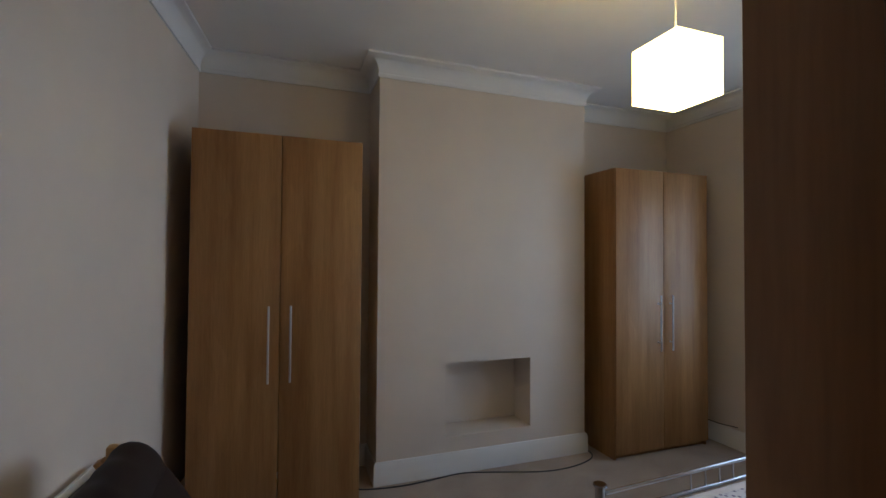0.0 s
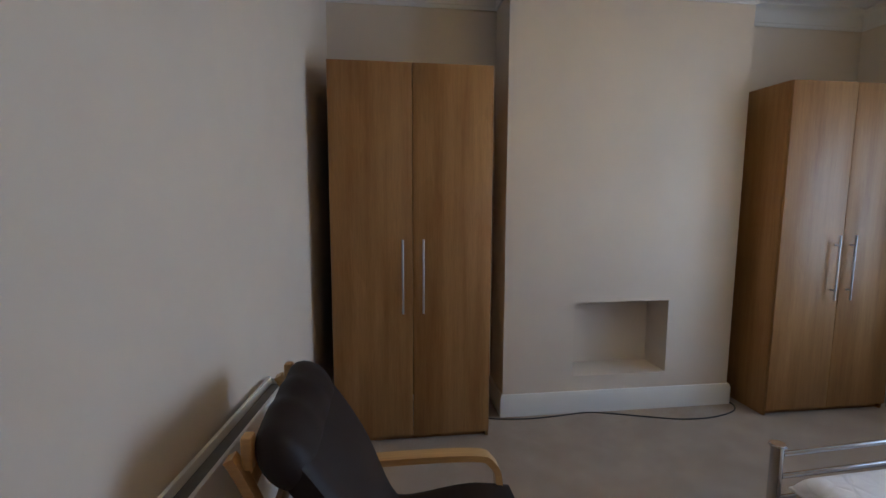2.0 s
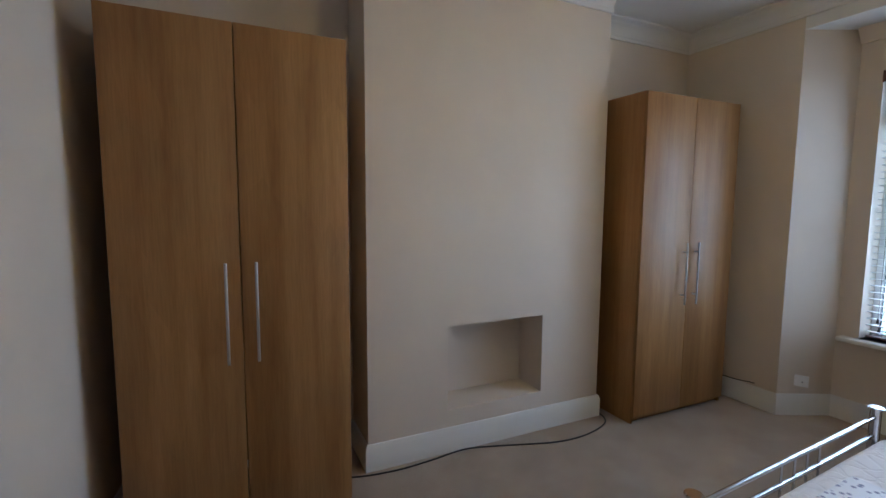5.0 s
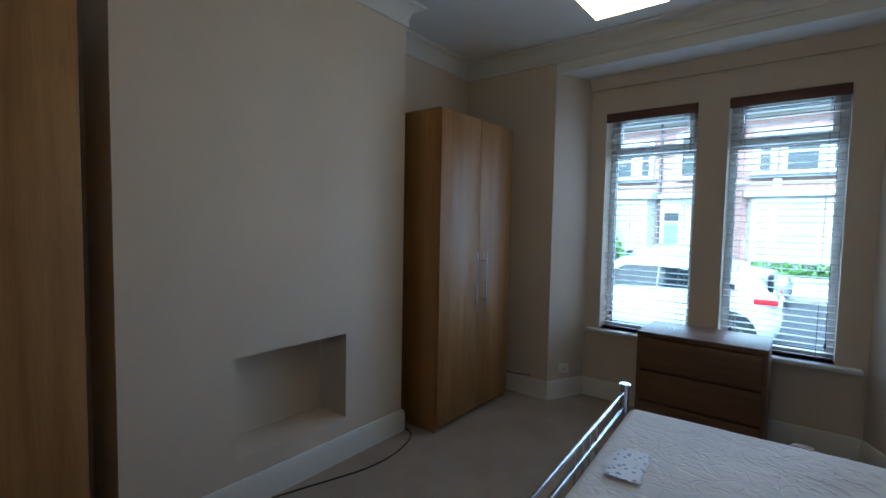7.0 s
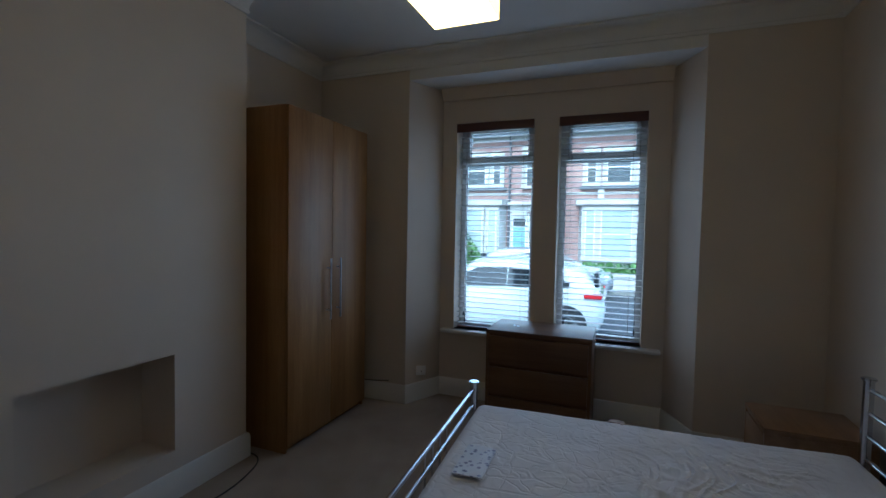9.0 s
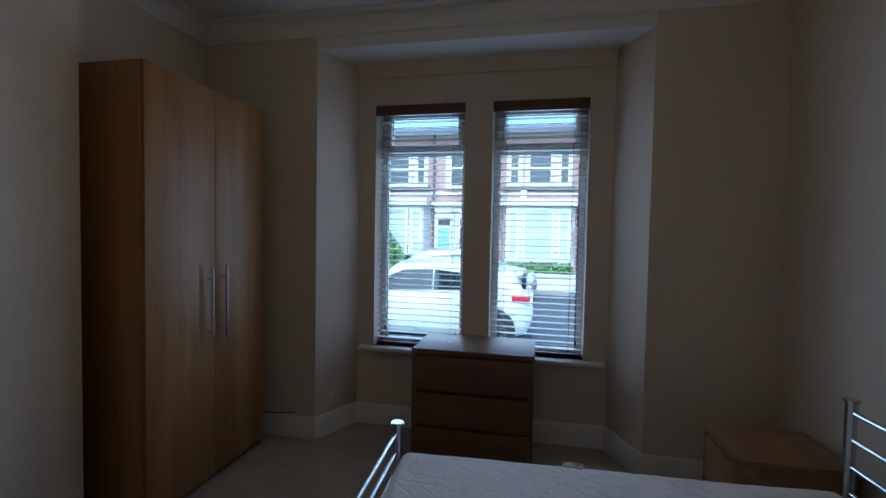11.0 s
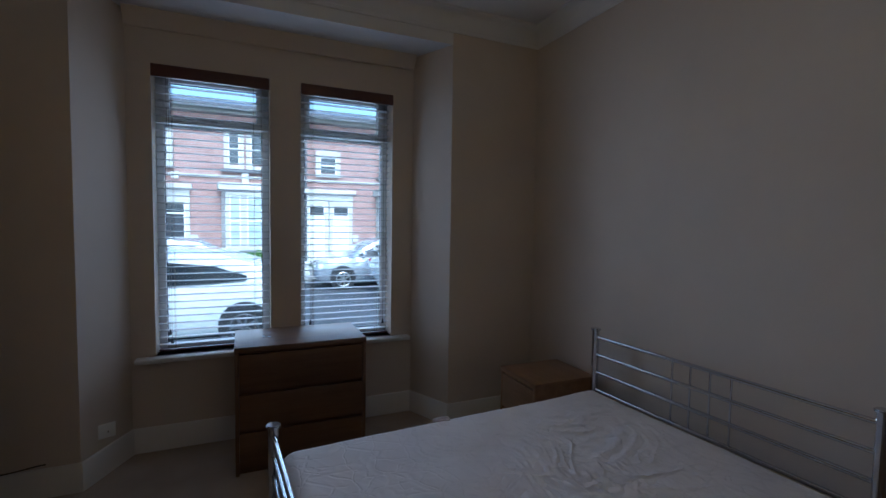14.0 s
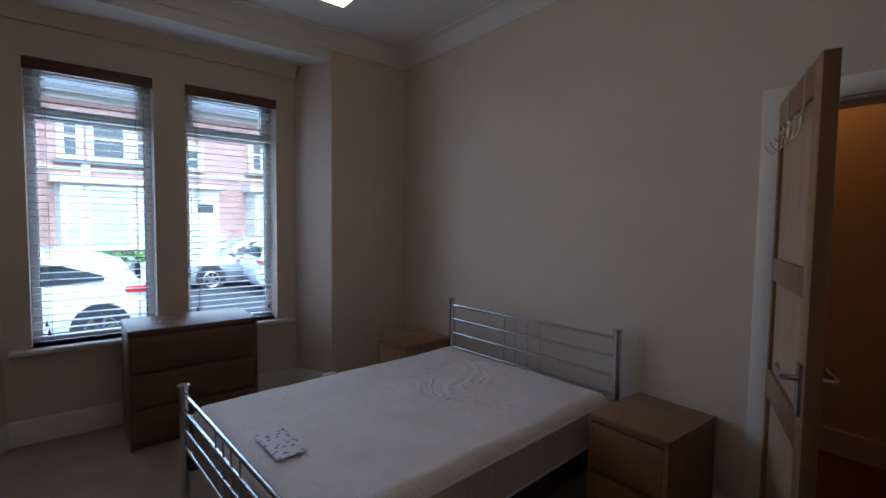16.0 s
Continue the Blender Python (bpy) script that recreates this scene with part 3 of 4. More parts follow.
# ---- bed ----
BED = pose(1.375, -1.549, 0, 0, 0, 3.2)
bed = thing("bed_frame", BED, "chrome tubular double bed frame with barred ends", "bed")
L = 1.89
for y, zt, xl in ((0, 0.635, -0.70), (-L, 0.885, -0.68)):
    for x in (xl, 0.68):
        bm = rod(bmesh.new(), (x, y, 0), (x, y, zt), 0.022, 20)
        p = part("post", bm, CHROME, bed)
        bm = rod(bmesh.new(), (x, y, zt), (x, y, zt + 0.012), 0.031, 20)
        bmesh.ops.bevel(bm, geom=[e for e in bm.edges if len({round(v.co.z, 4) for v in e.verts}) == 1], offset=0.004, segments=2, affect="EDGES")
        part("post_cap", bm, CHROME, p)
for y, zs in ((0, (0.60, 0.51, 0.42, 0.33)), (-L, (0.845, 0.735, 0.625, 0.515))):
    for z in zs:
        part("rail", rod(bmesh.new(), (-0.675, y, z), (0.67, y, z), 0.0105, 14), CHROME, bed)
    for x in (-0.15, -0.05, 0.05, 0.15):
        part("spindle", rod(bmesh.new(), (x, y, zs[-1]), (x, y, zs[0]), 0.005, 8), CHROME, bed)
for x in (-0.67, 0.67):
    part("side_rail", boxes((x - 0.012, x + 0.012, -L + 0.02, -0.02, 0.19, 0.278), bevel=0.002), BLACK, bed, "black steel side rail")
for i in range(12):
    y = -0.12 - i * 0.15
    part("slat", boxes((-0.655, 0.655, y - 0.035, y + 0.035, 0.262, 0.278)), BIRCH, bed)


BORDER = plain("beige mattress border", (0.52, 0.44, 0.38), 0.8, 0.12, 30)


def mattress():
    m = thing("mattress", BED @ pose(0, -0.94, 0.279), "bare white quilted mattress with creased ticking", "mattress")
    w, d, h = 0.66, 0.91, 0.26
    bm = bmesh.new()
    nx, ny = 190, 260
    grid = []
    r = 0.06
    for j in range(ny + 1):
        row = []
        for i in range(nx + 1):
            x, y = -w + 2 * w * i / nx, -d + 2 * d * j / ny
            ex, ey = min(w - abs(x), r) / r, min(d - abs(y), r) / r
            edge = (1 - (1 - ex) ** 2) ** 0.5 * (1 - (1 - ey) ** 2) ** 0.5
            z = h - r + r * edge
            # long creases where it has been lain on, and gentle sags
            g = math.exp(-((x - 0.05) ** 2 / 0.20 + (y + 0.30) ** 2 / 0.22))
            bend = 0.35 * noise.noise(Vector((x * 2.2, y * 2.2, 3.0)))
            wr = noise.noise(Vector((x * 5 + y * 3, (y + bend) * 17 - x * 5, 1.0)))
            w2 = noise.noise(Vector((x * 13 - y * 4, (y - bend) * 27 + x * 8, 7.0)))
            fold = max(0, 1 - abs(wr) * 5) ** 1.4 * 0.0075 * (0.15 + 1.2 * g) + max(0, 1 - abs(w2) * 4) * 0.005 * g
            z += (fold + 0.007 * noise.noise(Vector((x * 3, y * 3, 4))) - 0.01 * g) * edge
            row.append(bm.verts.new((x, y, z)))
        grid.append(row)
    for j in range(ny):
        for i in range(nx):
            bm.faces.new((grid[j][i], grid[j][i + 1], grid[j + 1][i + 1], grid[j + 1][i]))
    part("quilted_top", bm, TICKING, m)
    bm = bmesh.new()
    box(bm, -w, w, -d, d, 0.0, h - r + 0.001)
    ves = [e for e in bm.edges if abs(e.verts[0].co.z - e.verts[1].co.z) > 0.05]
    bmesh.ops.bevel(bm, geom=ves, offset=0.03, segments=4, affect="EDGES")
    part("side_border", bm, BORDER, m, "beige side border")
    for z in (0.008, h - r):
        pts = [(-w, -d, z), (w, -d, z), (w, d, z), (-w, d, z), (-w, -d, z)]
        part("piping", tube(bmesh.new(), pts, 0.006, 6), TICKING, m)
    return m


mattress()

# ---- printed leaflet on the mattress ----
PAPER, n, l, b = material("printed leaflet", (0.6, 0.6, 0.62), 0.5)
pv = n.new("ShaderNodeTexVoronoi")
pv.inputs["Scale"].default_value = 38
l.new(coords(n, l), pv.inputs["Vector"])
l.new(ramp(n, l, pv.outputs["Distance"], [(0.12, (0.10, 0.11, 0.20)), (0.28, (0.36, 0.34, 0.44)), (0.42, (0.78, 0.77, 0.80))]), b.inputs["Base Color"])


lf = thing("leaflet", BED @ pose(-0.05, -0.195, 0.551, 0, 0, -1), "printed folded leaflet lying on the bare mattress", "leaflet")
part("sheet", boxes((-0.135, 0.135, -0.066, 0.066, 0, 0.0012)), PAPER, lf)
part("folded_flap", boxes((-0.133, 0.0, -0.064, 0.064, 0.0016, 0.0026)), PAPER, lf)
tagb = bmesh.new()
ribbon(tagb, [(-0.04, 0.0), (-0.025, 0.004), (0.0, 0.006), (0.025, 0.004), (0.045, 0.0)], -0.022, 0.022, 0.004)
TAG = plain("faded mattress tag", (0.46, 0.38, 0.34), 0.8, 0.4, 60)
tg = part("mattress_tag", tagb, TAG)
tg.matrix_world = BED @ pose(0.635, -0.80, 0.535, 0, 6, 70)
tagged(tg, "small puckered cloth tag on the mattress edge", "tag")

# ---- pendant lamp ----
def pendant():
    p = thing("pendant_lamp", pose(LAMP[0], LAMP[1], 0), "lit square white fabric pendant lamp hung from the ceiling", "lamp")
    s, z0, z1 = 0.12, 2.275, 2.51
    t = 0.002
    bm = boxes((-s, s, -s, -s + t, z0, z1), (-s, s, s - t, s, z0, z1), (-s, -s + t, -s + t, s - t, z0, z1), (s - t, s, -s + t, s - t, z0, z1))
    part("shade", bm, SHADE, p, "glowing white square shade", smooth=False)
    part("diffuser", boxes((-s + 0.004, s - 0.004, -s + 0.004, s - 0.004, z0 + 0.004, z0 + 0.006)), DIFFUSER, p, "bright white diffuser", smooth=False)
    part("flex", rod(bmesh.new(), (0, 0, z1 - 0.06), (0, 0, CH - 0.02), 0.004, 8), PVC, p)
    part("lamp_holder", rod(bmesh.new(), (0, 0, z1 - 0.07), (0, 0, z1 - 0.005), 0.018, 14), PVC, p)
    part("ceiling_rose", rod(bmesh.new(), (0, 0, CH - 0.03), (0, 0, CH), 0.045, 24, 0.05), PVC, p)


pendant()


# ---- radiator ----
def radiator():
    a = math.degrees(math.atan2(3.91, 0.415)) - 90
    r = thing("radiator", pose(-1.384, -1.5, 0, 0, 0, a), "white double-panel radiator on the side wall", "radiator")
    L0, L1, z0, z1 = -0.9, 0.45, 0.16, 0.795
    for x in (0.035, 0.115):
        bm = boxes((x - 0.008, x + 0.008, L0, L1, z0, z1), bevel=0.006)
        part("panel", bm, RADIATOR, r)
    part("fin_core", boxes((0.045, 0.105, L0 + 0.02, L1 - 0.02, z0 + 0.03, z1 - 0.03)), GAP_SHADE, r, "grey convector fins, darkened for the shade between the panels")
    for y in (L0 + 0.1, L1 - 0.1):
        part("bracket", boxes((0.0, 0.03, y - 0.02, y + 0.02, z0 + 0.05, z1 - 0.05)), RADIATOR, r)
    for y in (L0, L1):
        part("end_clip", boxes((0.03, 0.12, y - 0.004, y + 0.004, z1 - 0.06, z1 - 0.012)), RADIATOR, r)
    for y in (L0 + 0.05, L1 - 0.05):
        part("pipe", rod(bmesh.new(), (0.075, y, 0), (0.075, y, z0 + 0.04), 0.008), RADIATOR, r)


radiator()


# ---- bentwood armchair ----
def armchair():
    c = thing("armchair", pose(-0.655, -1.66, 0, 0, 0, 0), "low bentwood armchair with dark brown leather cushion", "armchair")
    # local x is forwards
    for y in (-0.32, 0.26):
        leg = spline([(-0.42, 0, 0.02), (0.0, 0, 0.02), (0.22, 0, 0.025), (0.30, 0, 0.10), (0.30, 0, 0.42), (0.27, 0, 0.52), (0.18, 0, 0.555), (-0.20, 0, 0.56), (-0.32, 0, 0.55)], 6)
        part("arm_frame", ribbon(bmesh.new(), [(p.x, p.z) for p in leg], y, y + 0.06, 0.026), BIRCH, c, "bent birch arm and leg")
        rear = spline([(0.27, 0, 0.36), (0.0, 0, 0.30), (-0.18, 0, 0.30), (-0.30, 0, 0.40), (-0.43, 0, 0.70), (-0.50, 0, 0.87), (-0.53, 0, 0.93)], 6)
        part("seat_rail", ribbon(bmesh.new(), [(p.x, p.z) for p in rear], y + (0.035 if y < 0 else -0.02), y + (0.075 if y < 0 else 0.02), 0.024), BIRCH, c)
    for x, z in ((-0.31, 0.45), (-0.42, 0.72), (-0.475, 0.84), (0.1, 0.315)):
        part("cross_slat", boxes((x - 0.03, x - 0.012, -0.24, 0.24, z - 0.03, z + 0.03), bevel=0.002), BIRCH, c)
    # one folded cushion, thick and rounded
    line = spline([(0.34, 0, 0.41), (0.15, 0, 0.41), (-0.08, 0, 0.385), (-0.16, 0, 0.44), (-0.25, 0, 0.66), (-0.315, 0, 0.78), (-0.375, 0, 0.87), (-0.41, 0, 0.92)], 8)
    bm = bmesh.new()
    rings = []
    k = len(line)
    for i, p in enumerate(line):
        a, e = line[max(i - 1, 0)], line[min(i + 1, k - 1)]
        d = (e - a).normalized()
        nrm = Vector((-d.z, 0, d.x)) * -1
        s = i / (k - 1)
        th = 0.05 * min(1, 0.35 + 6 * min(s, 1 - s)) + 0
        ring = []
        for q in range(20):
            u = 2 * math.pi * q / 20
            cy = math.copysign(abs(math.cos(u)) ** 0.3, math.cos(u)) * 0.285
            cz = math.copysign(abs(math.sin(u)) ** 0.45, math.sin(u)) * th
            ring.append(bm.verts.new(p + Vector((0, cy, 0)) + nrm * cz))
        rings.append(ring)
    for a, e in zip(rings, rings[1:]):
        for q in range(20):
            bm.faces.new((a[q], a[(q + 1) % 20], e[(q + 1) % 20], e[q]))
    bm.faces.new(rings[0][::-1])
    bm.faces.new(rings[-1])
    part("cushion", bm, LEATHER, c, "dark brown leather cushion")
    bm = bmesh.new()
    rings = []
    for i in range(33):
        y = -0.30 + 0.60 * i / 32
        e = min(1.0, (1 - abs(y / 0.3005) ** 7) ** 0.5 + 0.02)
        rings.append([bm.verts.new((-0.405 + (0.075 * math.cos(2 * math.pi * q / 20) - 0.03 * math.sin(2 * math.pi * q / 20)) * e, y,
                                    0.90 + (0.098 * math.sin(2 * math.pi * q / 20) + 0.004 * math.sin(y * 40)) * e)) for q in range(20)])
    for a, e in zip(rings, rings[1:]):
        for q in range(20):
            bm.faces.new((a[q], a[(q + 1) % 20], e[(q + 1) % 20], e[q]))
    bm.faces.new(rings[0][::-1])
    bm.faces.new(rings[-1])
    part("head_roll", bm, LEATHER, c, "padded leather head roll")
    for y in (-0.27, 0.23):
        part("frame_end", boxes((-0.505, -0.475, y, y + 0.04, 0.89, 0.98), bevel=0.008), BIRCH, c, "rounded birch frame end")


armchair()

# ---- cables and socket ----
cable = [(-0.20, 0.05, 0.005), (-0.06, -0.035, 0.005), (0.18, -0.07, 0.005), (0.42, -0.056, 0.005), (0.66, -0.03, 0.005), (0.85, -0.075, 0.005), (1.05, -0.14, 0.005), (1.27, -0.205, 0.005),
         (1.47, -0.215, 0.005), (1.65, -0.18, 0.005), (1.77, -0.125, 0.005), (1.826, -0.04, 0.005), (1.83, 0.1, 0.005)]
tagged(part("cable", tube(bmesh.new(), spline(cable, 8), 0.005), BLACK), "black cable lying along the carpet by the chimney breast", "cable")
cable2 = [(3.058, -0.05, 0.166), (3.056, -0.19, 0.166), (3.054, -0.27, 0.172), (3.045, -0.36, 0.188), (3.035, -0.41, 0.196)]
tagged(part("aerial_cable", tube(bmesh.new(), spline(cable2, 6), 0.004), BLACK), "short black cable end along the skirting", "cable")


sock = thing("wall_socket", pose(3.20, -0.617, 0.27, 0, 0, 25.3 - 90 + 0), "white double socket low on the bay reveal", "socket")
part("plate", boxes((-0.073, 0.073, -0.011, 0, -0.043, 0.043), bevel=0.003), PVC, sock)
for x in (-0.035, 0.035):
    part("switch", boxes((x - 0.006, x + 0.006, -0.014, -0.0105, 0.012, 0.03), bevel=0.001), PVC, sock)
    part("pin_hole", boxes((x - 0.003, x + 0.003, -0.0116, -0.0108, -0.012, -0.002)), BLACK, sock)

# ---- outside ----
GZ = -0.5
structure("ground", boxes((3.7, 400, -300, 300, GZ - 0.3, GZ)), PAVING, "pale concrete ground beyond the houses", "ground")
structure("road", boxes((7.6, 15.4, -200, 200, GZ, GZ + 0.012)), ASPHALT, "grey asphalt street", "road")
structure("pavement", boxes((6.0, 7.6, -200, 200, GZ, GZ + 0.12), (15.4, 16.2, -200, 200, GZ, GZ + 0.12)), PAVING, "concrete pavement with a kerb", "pavement")

structure("garden_wall", boxes((5.4, 5.62, -30, 30, GZ, 0.06), (5.36, 5.66, -30, 30, 0.06, 0.12), bevel=0.01), STONE, "low pale stone garden wall with coping", "wall")
FX, HOUSE_W = 18.0, 5.65


def house(y, label, small=False, leaves=(DOOR_DARK, DOOR_BLUE)):
    """One terraced house: a bay on one side, a pair of doors on the other. Front faces -x."""
    h = thing("terraced_house", pose(FX, y, GZ), label, "house", "terrace across the street")
    H, E = 6.0, HOUSE_W / 2
    part("wall", boxes((0, 7, -E, E, 0, H)), BRICK, h, smooth=False)
    bm = bmesh.new()
    vs = [bm.verts.new(p) for p in ((-0.35, -E, H), (3.5, -E, H + 1.1), (7.3, -E, H), (-0.35, E, H), (3.5, E, H + 1.1), (7.3, E, H))]
    for f in ((0, 1, 4, 3), (1, 2, 5, 4), (0, 2, 1), (3, 4, 5), (0, 3, 5, 2)):
        bm.faces.new([vs[i] for i in f])
    part("roof", bm, SLATE, h, smooth=False)
    part("gutter", boxes((-0.45, -0.3, -E, E, H - 0.1, H + 0.02)), IRON_SHADE, h, "dark cast-iron gutter")
    part("fascia", boxes((-0.12, 0, -E, E, H - 0.22, H - 0.02)), STONE, h)
    part("string_course", boxes((-0.06, 0, -E, E, 3.52, 3.62)), STONE, h)
    part("downpipe", rod(bmesh.new(), (-0.1, E - 0.05, 0), (-0.1, E - 0.05, H), 0.05, 10), IRON_SHADE, h)

    def opening(x, y0, y1, z0, z1, surround=0.14, door=None, glass=PANE_FAR):
        w = part("door" if door else "window", boxes((x - 0.08, x - 0.002, y0 - surround, y0, z0, z1 + surround * 1.4), (x - 0.08, x - 0.002, y1, y1 + surround, z0, z1 + surround * 1.4),
                 (x - 0.1, x - 0.002, y0, y1, z1, z1 + surround * 1.6), (x - 0.14, x - 0.002, y0 - surround, y1 + surround, z0 - 0.12, z0)), STONE, h, smooth=False)
        zs = z1 - 0.38 if door else (z0 + z1) / 2
        if door:
            part("leaf", boxes((x - 0.03, x - 0.004, y0, y1, z0, zs)), door, w, smooth=False)
        else:
            part("lower_pane", boxes((x - 0.03, x - 0.004, y0 + 0.05, y1 - 0.05, z0 + 0.05, zs - 0.025)), glass, w, smooth=False)
        part("upper_pane", boxes((x - 0.03, x - 0.004, y0 + 0.05, y1 - 0.05, zs + 0.025, z1 - 0.05)), glass, w, smooth=False)
        part("frame", boxes((x - 0.05, x - 0.004, y0, y0 + 0.05, z0, z1), (x - 0.05, x - 0.004, y1 - 0.05, y1, z0, z1), (x - 0.05, x - 0.004, y0, y1, zs - 0.025, zs + 0.025), (x - 0.05, x - 0.004, y0 + 0.05, y1 - 0.05, z1 - 0.05, z1)), PVC, w, smooth=False)

    # pair of doors under a moulded stone lintel, and the window above
    opening(0, 1.11, 1.75, 0.15, 2.62, 0.13, leaves[0])
    opening(0, 2.04, 2.65, 0.15, 2.62, 0.13, leaves[1])
    part("door_lintel", boxes((-0.12, -0.002, 0.98, 2.79, 2.84, 3.1), (-0.26, -0.002, 0.9, 2.82, 3.1, 3.24)), STONE, h, smooth=False)
    part("door_plaque", boxes((-0.1, -0.002, 0.75, 0.97, 1.25, 1.5)), STONE, h, smooth=False)
    if small:
        opening(0, 1.6, 2.25, 3.85, 4.5, 0.14)
    else:
        opening(0, 1.6, 2.13, 3.89, 5.3, 0.16)
        part("carved_block", boxes((-0.09, -0.002, 1.3, 1.52, 3.42, 3.66)), STONE, h, smooth=False)
    # ground-floor bay with net curtains, and a three-light window above
    part("bay", prism([(0, -2.75), (-0.6, -2.6), (-0.6, -0.15), (0, 0.0)], 0, 3.08), STONE, h, smooth=False)
    for y0, y1 in ((-2.5, -2.12), (-1.92, -0.83), (-0.64, -0.27)):
        opening(-0.6, y0, y1, 1.1, 2.9, 0.06, glass=NET)
    part("front_wall", boxes((-1.95, -1.75, -2.8, 0.6, 0, 0.56), (-2.0, -1.7, -2.82, 0.62, 0.56, 0.64)), STONE, h, "low pale front garden wall", smooth=False)
    part("bay_roof", prism([(0.0, -2.8), (-0.78, -2.75), (-0.78, 0.05), (0.0, 0.14)], 3.08, 3.32), STONE, h, smooth=False)
    for y0, y1 in ((-2.5, -2.13), (-1.85, -0.96), (-0.62, -0.23)):
        opening(0, y0, y1, 3.97, 5.15, 0.13)
    # shadow beneath the upper sills, built as a dark strip
    part("sill_shadow", boxes((-0.17, -0.002, -2.75, 0.0, 3.72, 3.84)), IRON_SHADE, h, "dark strip standing for the shadow under the sills", smooth=False)
    part("bracket", boxes((-0.14, -0.002, -0.9, -0.68, 3.34, 3.71)), STONE, h, smooth=False)
    return h


first = house(-0.7, "red brick terraced house with pale stone bay and paired doors")
second = house(-0.7 - HOUSE_W, "red brick terraced house with a small window over its white doors", True, (DOOR_WHITE, DOOR_WHITE))
for k in (-4, -3, -2, 1, 2, 3, 4):
    copy_thing(first, pose(FX, -0.7 + HOUSE_W * k, GZ))


def hedge(x0, x1, y0, y1, h, slope=99.0):
    rnd = random.Random(5)
    bm = bmesh.new()
    for i in range(2600):
        y = rnd.uniform(y0, y1)
        p = Vector((rnd.uniform(x0, x1), y, GZ + rnd.uniform(0.02, min(h, 0.5 + slope * (y - y0)) + 0.12 * math.sin(i))))
        q = Euler((rnd.uniform(0, 6), rnd.uniform(0, 6), rnd.uniform(0, 6))).to_matrix()
        s = rnd.uniform(0.05, 0.1)
        vs = [bm.verts.new(p + q @ Vector(c) * s) for c in ((-1, -0.5, 0), (1, -0.5, 0), (1, 0.5, 0.2), (-1, 0.5, 0.2))]
        bm.faces.new(vs)
    ob = part("hedge", bm, HEDGE, smooth=False)
    return tagged(ob, "leafy green privet hedge in a front garden", "hedge", "", "stuff")


hedge(16.25, 16.9, 2.6, 4.6, 1.6 - GZ, 1.6)
hedge(16.25, 16.8, -3.3, -1.0, 0.85)


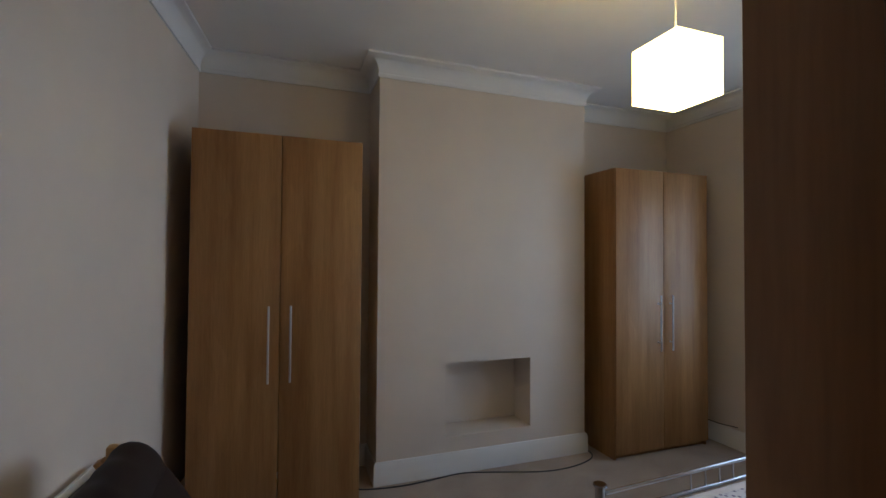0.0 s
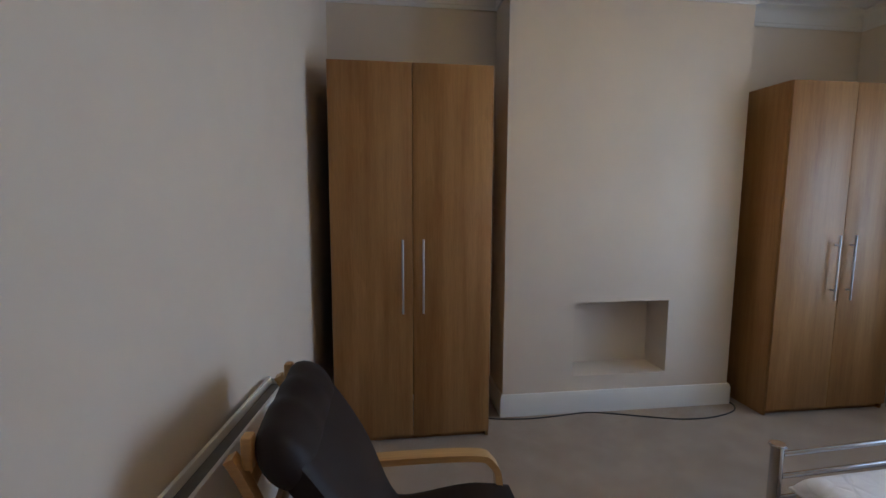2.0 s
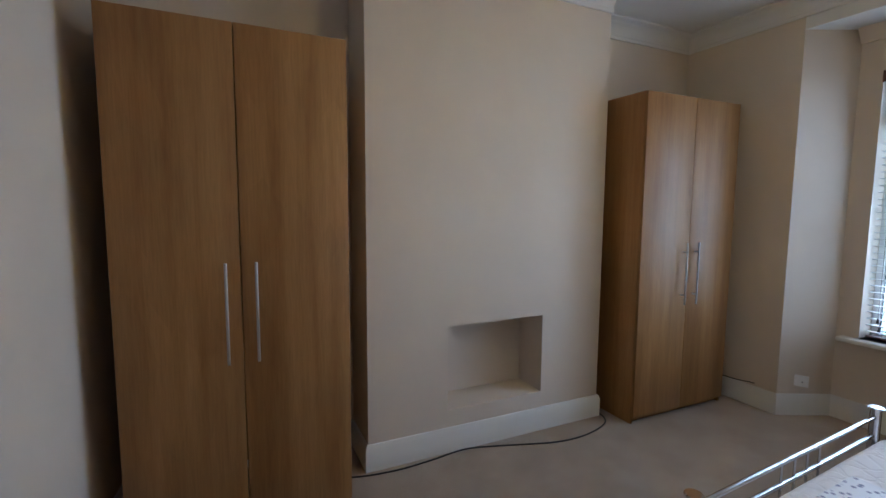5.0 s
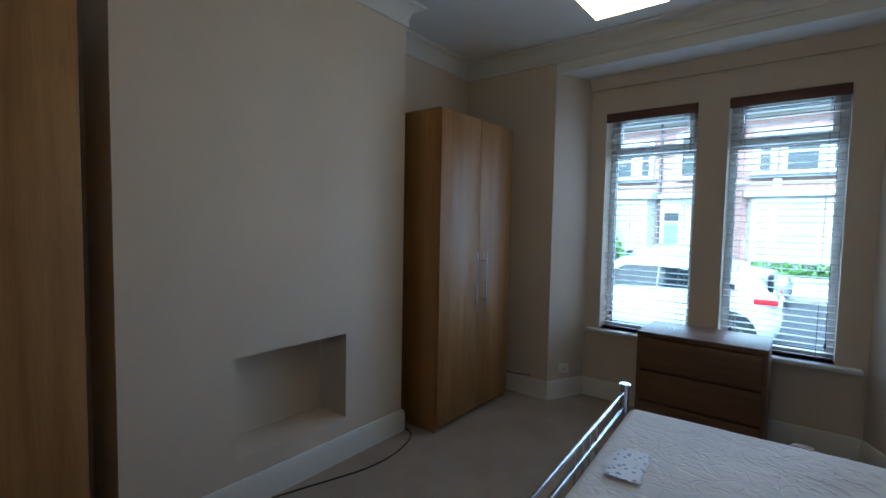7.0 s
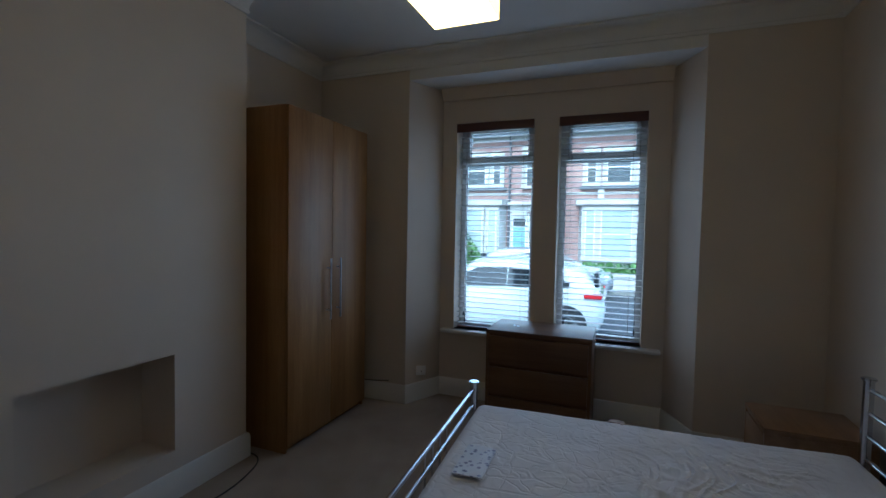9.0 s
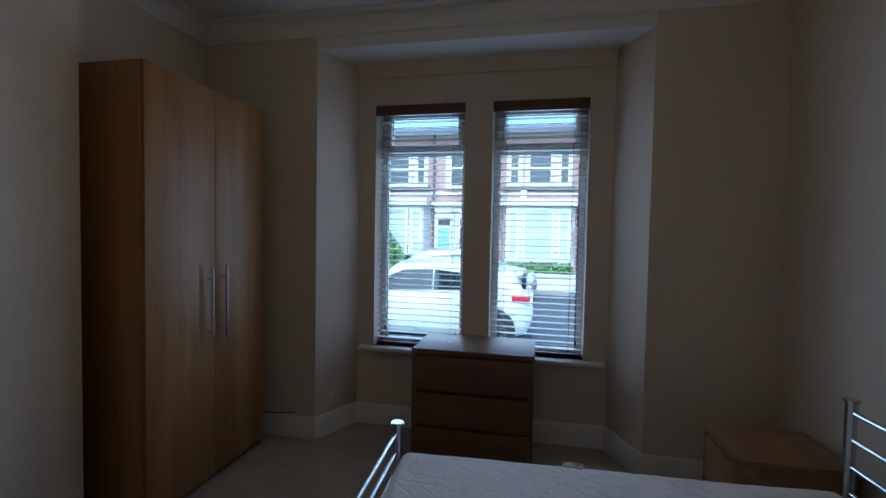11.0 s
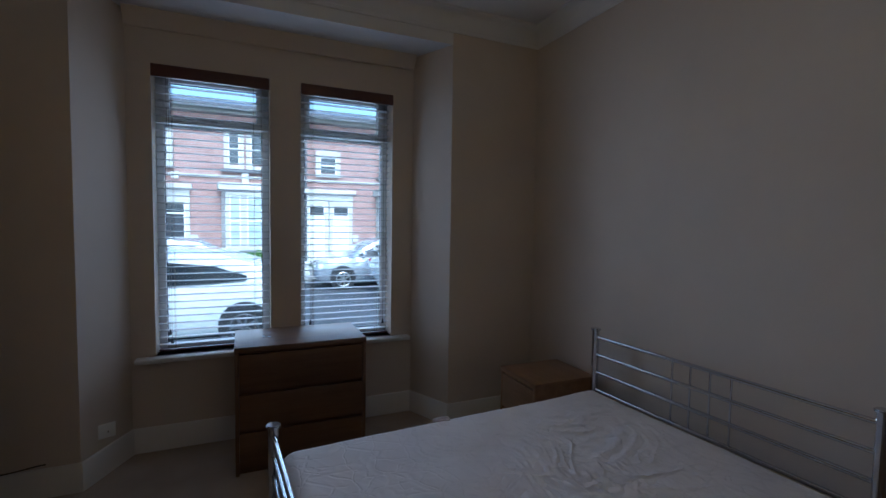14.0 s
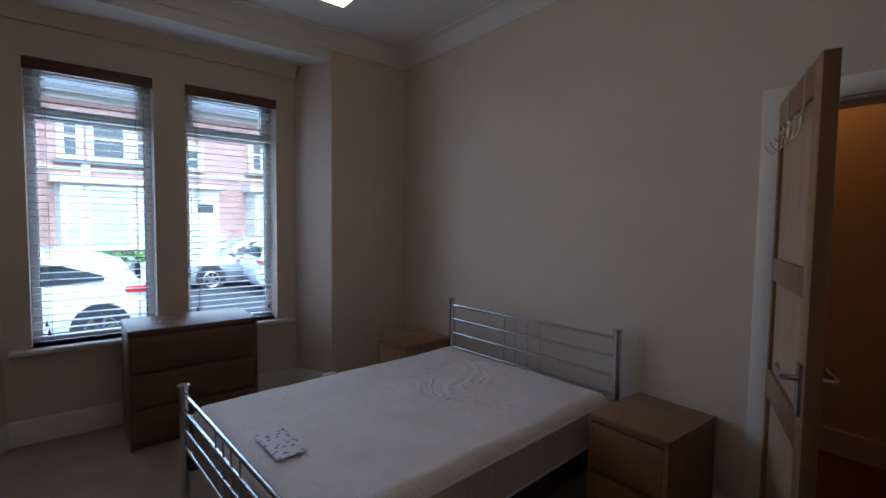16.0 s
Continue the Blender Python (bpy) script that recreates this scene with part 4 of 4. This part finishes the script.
def car(m, paint_mat, label, rim_mat=STEEL):
    """Hatchback, 4.2 m long; front towards local +x, wheels on z 0."""
    c = thing("car", m, label, "car", "parked cars")
    st = [(-2.1, 0.45, 0.80, 0.82, 0.70), (-2.0, 0.28, 0.95, 1.0, 0.80), (-1.75, 0.22, 0.98, 1.32, 0.86), (-1.2, 0.2, 0.96, 1.5, 0.89), (-0.3, 0.2, 0.94, 1.54, 0.9), (0.35, 0.2, 0.92, 1.46, 0.9),
          (0.75, 0.2, 0.93, 1.22, 0.89), (1.15, 0.2, 0.93, 0.97, 0.88), (1.7, 0.22, 0.86, 0.88, 0.82), (2.0, 0.3, 0.72, 0.74, 0.7), (2.1, 0.42, 0.6, 0.62, 0.55)]
    fine = []
    for i in range(len(st) - 1):
        for k in range(4):
            t = k / 4
            fine.append(tuple(a + (b2 - a) * t for a, b2 in zip(st[i], st[i + 1])))
    fine.append(st[-1])
    bm = bmesh.new()
    rings = []
    for x, lo, belt, roof, hw in fine:
        rw = hw * (0.78 if roof > belt + 0.1 else 0.92)
        half = [(0, lo), (hw * 0.9, lo), (hw, lo + 0.12), (hw * 1.01, (lo + belt) / 2 + 0.08), (hw * 0.97, belt), (rw + 0.02, roof - 0.06 * (roof > belt + 0.1)), (rw * 0.8, roof), (0, roof + 0.02)]
        ring = [bm.verts.new((x, y, z)) for y, z in half] + [bm.verts.new((x, -y, z)) for y, z in half[-2:0:-1]]
        rings.append(ring)
    q = len(rings[0])
    for a, b2 in zip(rings, rings[1:]):
        for k in range(q):
            bm.faces.new((a[k], a[(k + 1) % q], b2[(k + 1) % q], b2[k]))
    bm.faces.new(rings[0][::-1])
    bm.faces.new(rings[-1])
    body = part("body", bm, paint_mat, c)
    for s in (-1, 1):
        def side(xs, z0s, z1s, name):
            bm = bmesh.new()
            vs = [(x, s * (0.885 - (z - 0.95) * 0.3), z) for x, z in zip(xs, z0s)] + [(x, s * (0.885 - (z - 0.95) * 0.3), z) for x, z in zip(xs[::-1], z1s[::-1])]
            f = bm.faces.new([bm.verts.new(v) for v in vs])
            r = bmesh.ops.extrude_face_region(bm, geom=[f])
            for v in r["geom"]:
                if isinstance(v, bmesh.types.BMVert):
                    v.co.y += s * 0.015
            part(name, bm, CAR_GLASS, body, "dark tinted side window")
        side([-1.5, -1.0, -0.37], [1.07, 1.03, 1.01], [1.13, 1.30, 1.36], "side_window")
        side([-0.345, 0.2, 0.85], [1.01, 0.99, 0.98], [1.36, 1.34, 1.04], "side_window")
        part("tail_light", boxes((-2.06, -1.75, s * 0.74 - 0.12, s * 0.74 + 0.13, 0.86, 0.95), bevel=0.02), RED_LENS, c, "red rear light")
        part("headlight", boxes((1.7, 2.0, s * 0.62 - 0.13, s * 0.62 + 0.13, 0.62, 0.78), bevel=0.03), CLEAR_LENS, c, "clear headlight")
        for x in (-1.45, 1.3):
            wh = part("wheel", rod(bmesh.new(), (x, s * 0.70, 0.32), (x, s * 0.915, 0.32), 0.32, 28), TYRE, c, "black tyre")
            part("wheel_arch", rod(bmesh.new(), (x, s * 0.80, 0.35), (x, s * 0.905, 0.35), 0.375, 28), BLACK, body, "dark wheel arch")
            bm = rod(bmesh.new(), (x, s * 0.90, 0.32), (x, s * 0.925, 0.32), 0.06, 16)
            for k in range(7):
                u = 2 * math.pi * k / 7
                rod(bm, (x, s * 0.92, 0.32), (x + 0.2 * math.cos(u), s * 0.92, 0.32 + 0.2 * math.sin(u)), 0.022, 6)
            tube(bm, [(x + 0.205 * math.cos(2 * math.pi * k / 24), s * 0.92, 0.32 + 0.205 * math.sin(2 * math.pi * k / 24)) for k in range(25)], 0.018, 6)
            part("rim", bm, rim_mat, wh, "alloy rim")
        part("mirror", boxes((0.62, 0.75, s * 0.95 - 0.09, s * 0.95 + 0.09, 0.98, 1.12), bevel=0.03), paint_mat, body)
    part("rear_window", boxes((-1.98, -1.9, -0.6, 0.6, 1.02, 1.3), bevel=0.02), CAR_GLASS, body, "dark rear window")
    part("number_plate", boxes((-2.11, -2.085, -0.26, 0.26, 0.52, 0.63)), CLEAR_LENS, c)
    return c


car(pose(8.72, 0.05, GZ + 0.012, 0, 0, 90), CAR_WHITE, "white hatchback parked at the near kerb", IRON_SHADE)
car(pose(14.3, -5.4, GZ + 0.012, 0, 0, 90), CAR_SILVER, "silver hatchback parked on the far side")
car(pose(12.3, -6.85, GZ + 0.012, 0, 0, -90), CAR_WHITE, "white hatchback in the road beside the silver car")
car(pose(14.3, 0.0, GZ + 0.012, 0, 0, -90), CAR_SILVER, "pale silver hatchback parked before the paired doors")
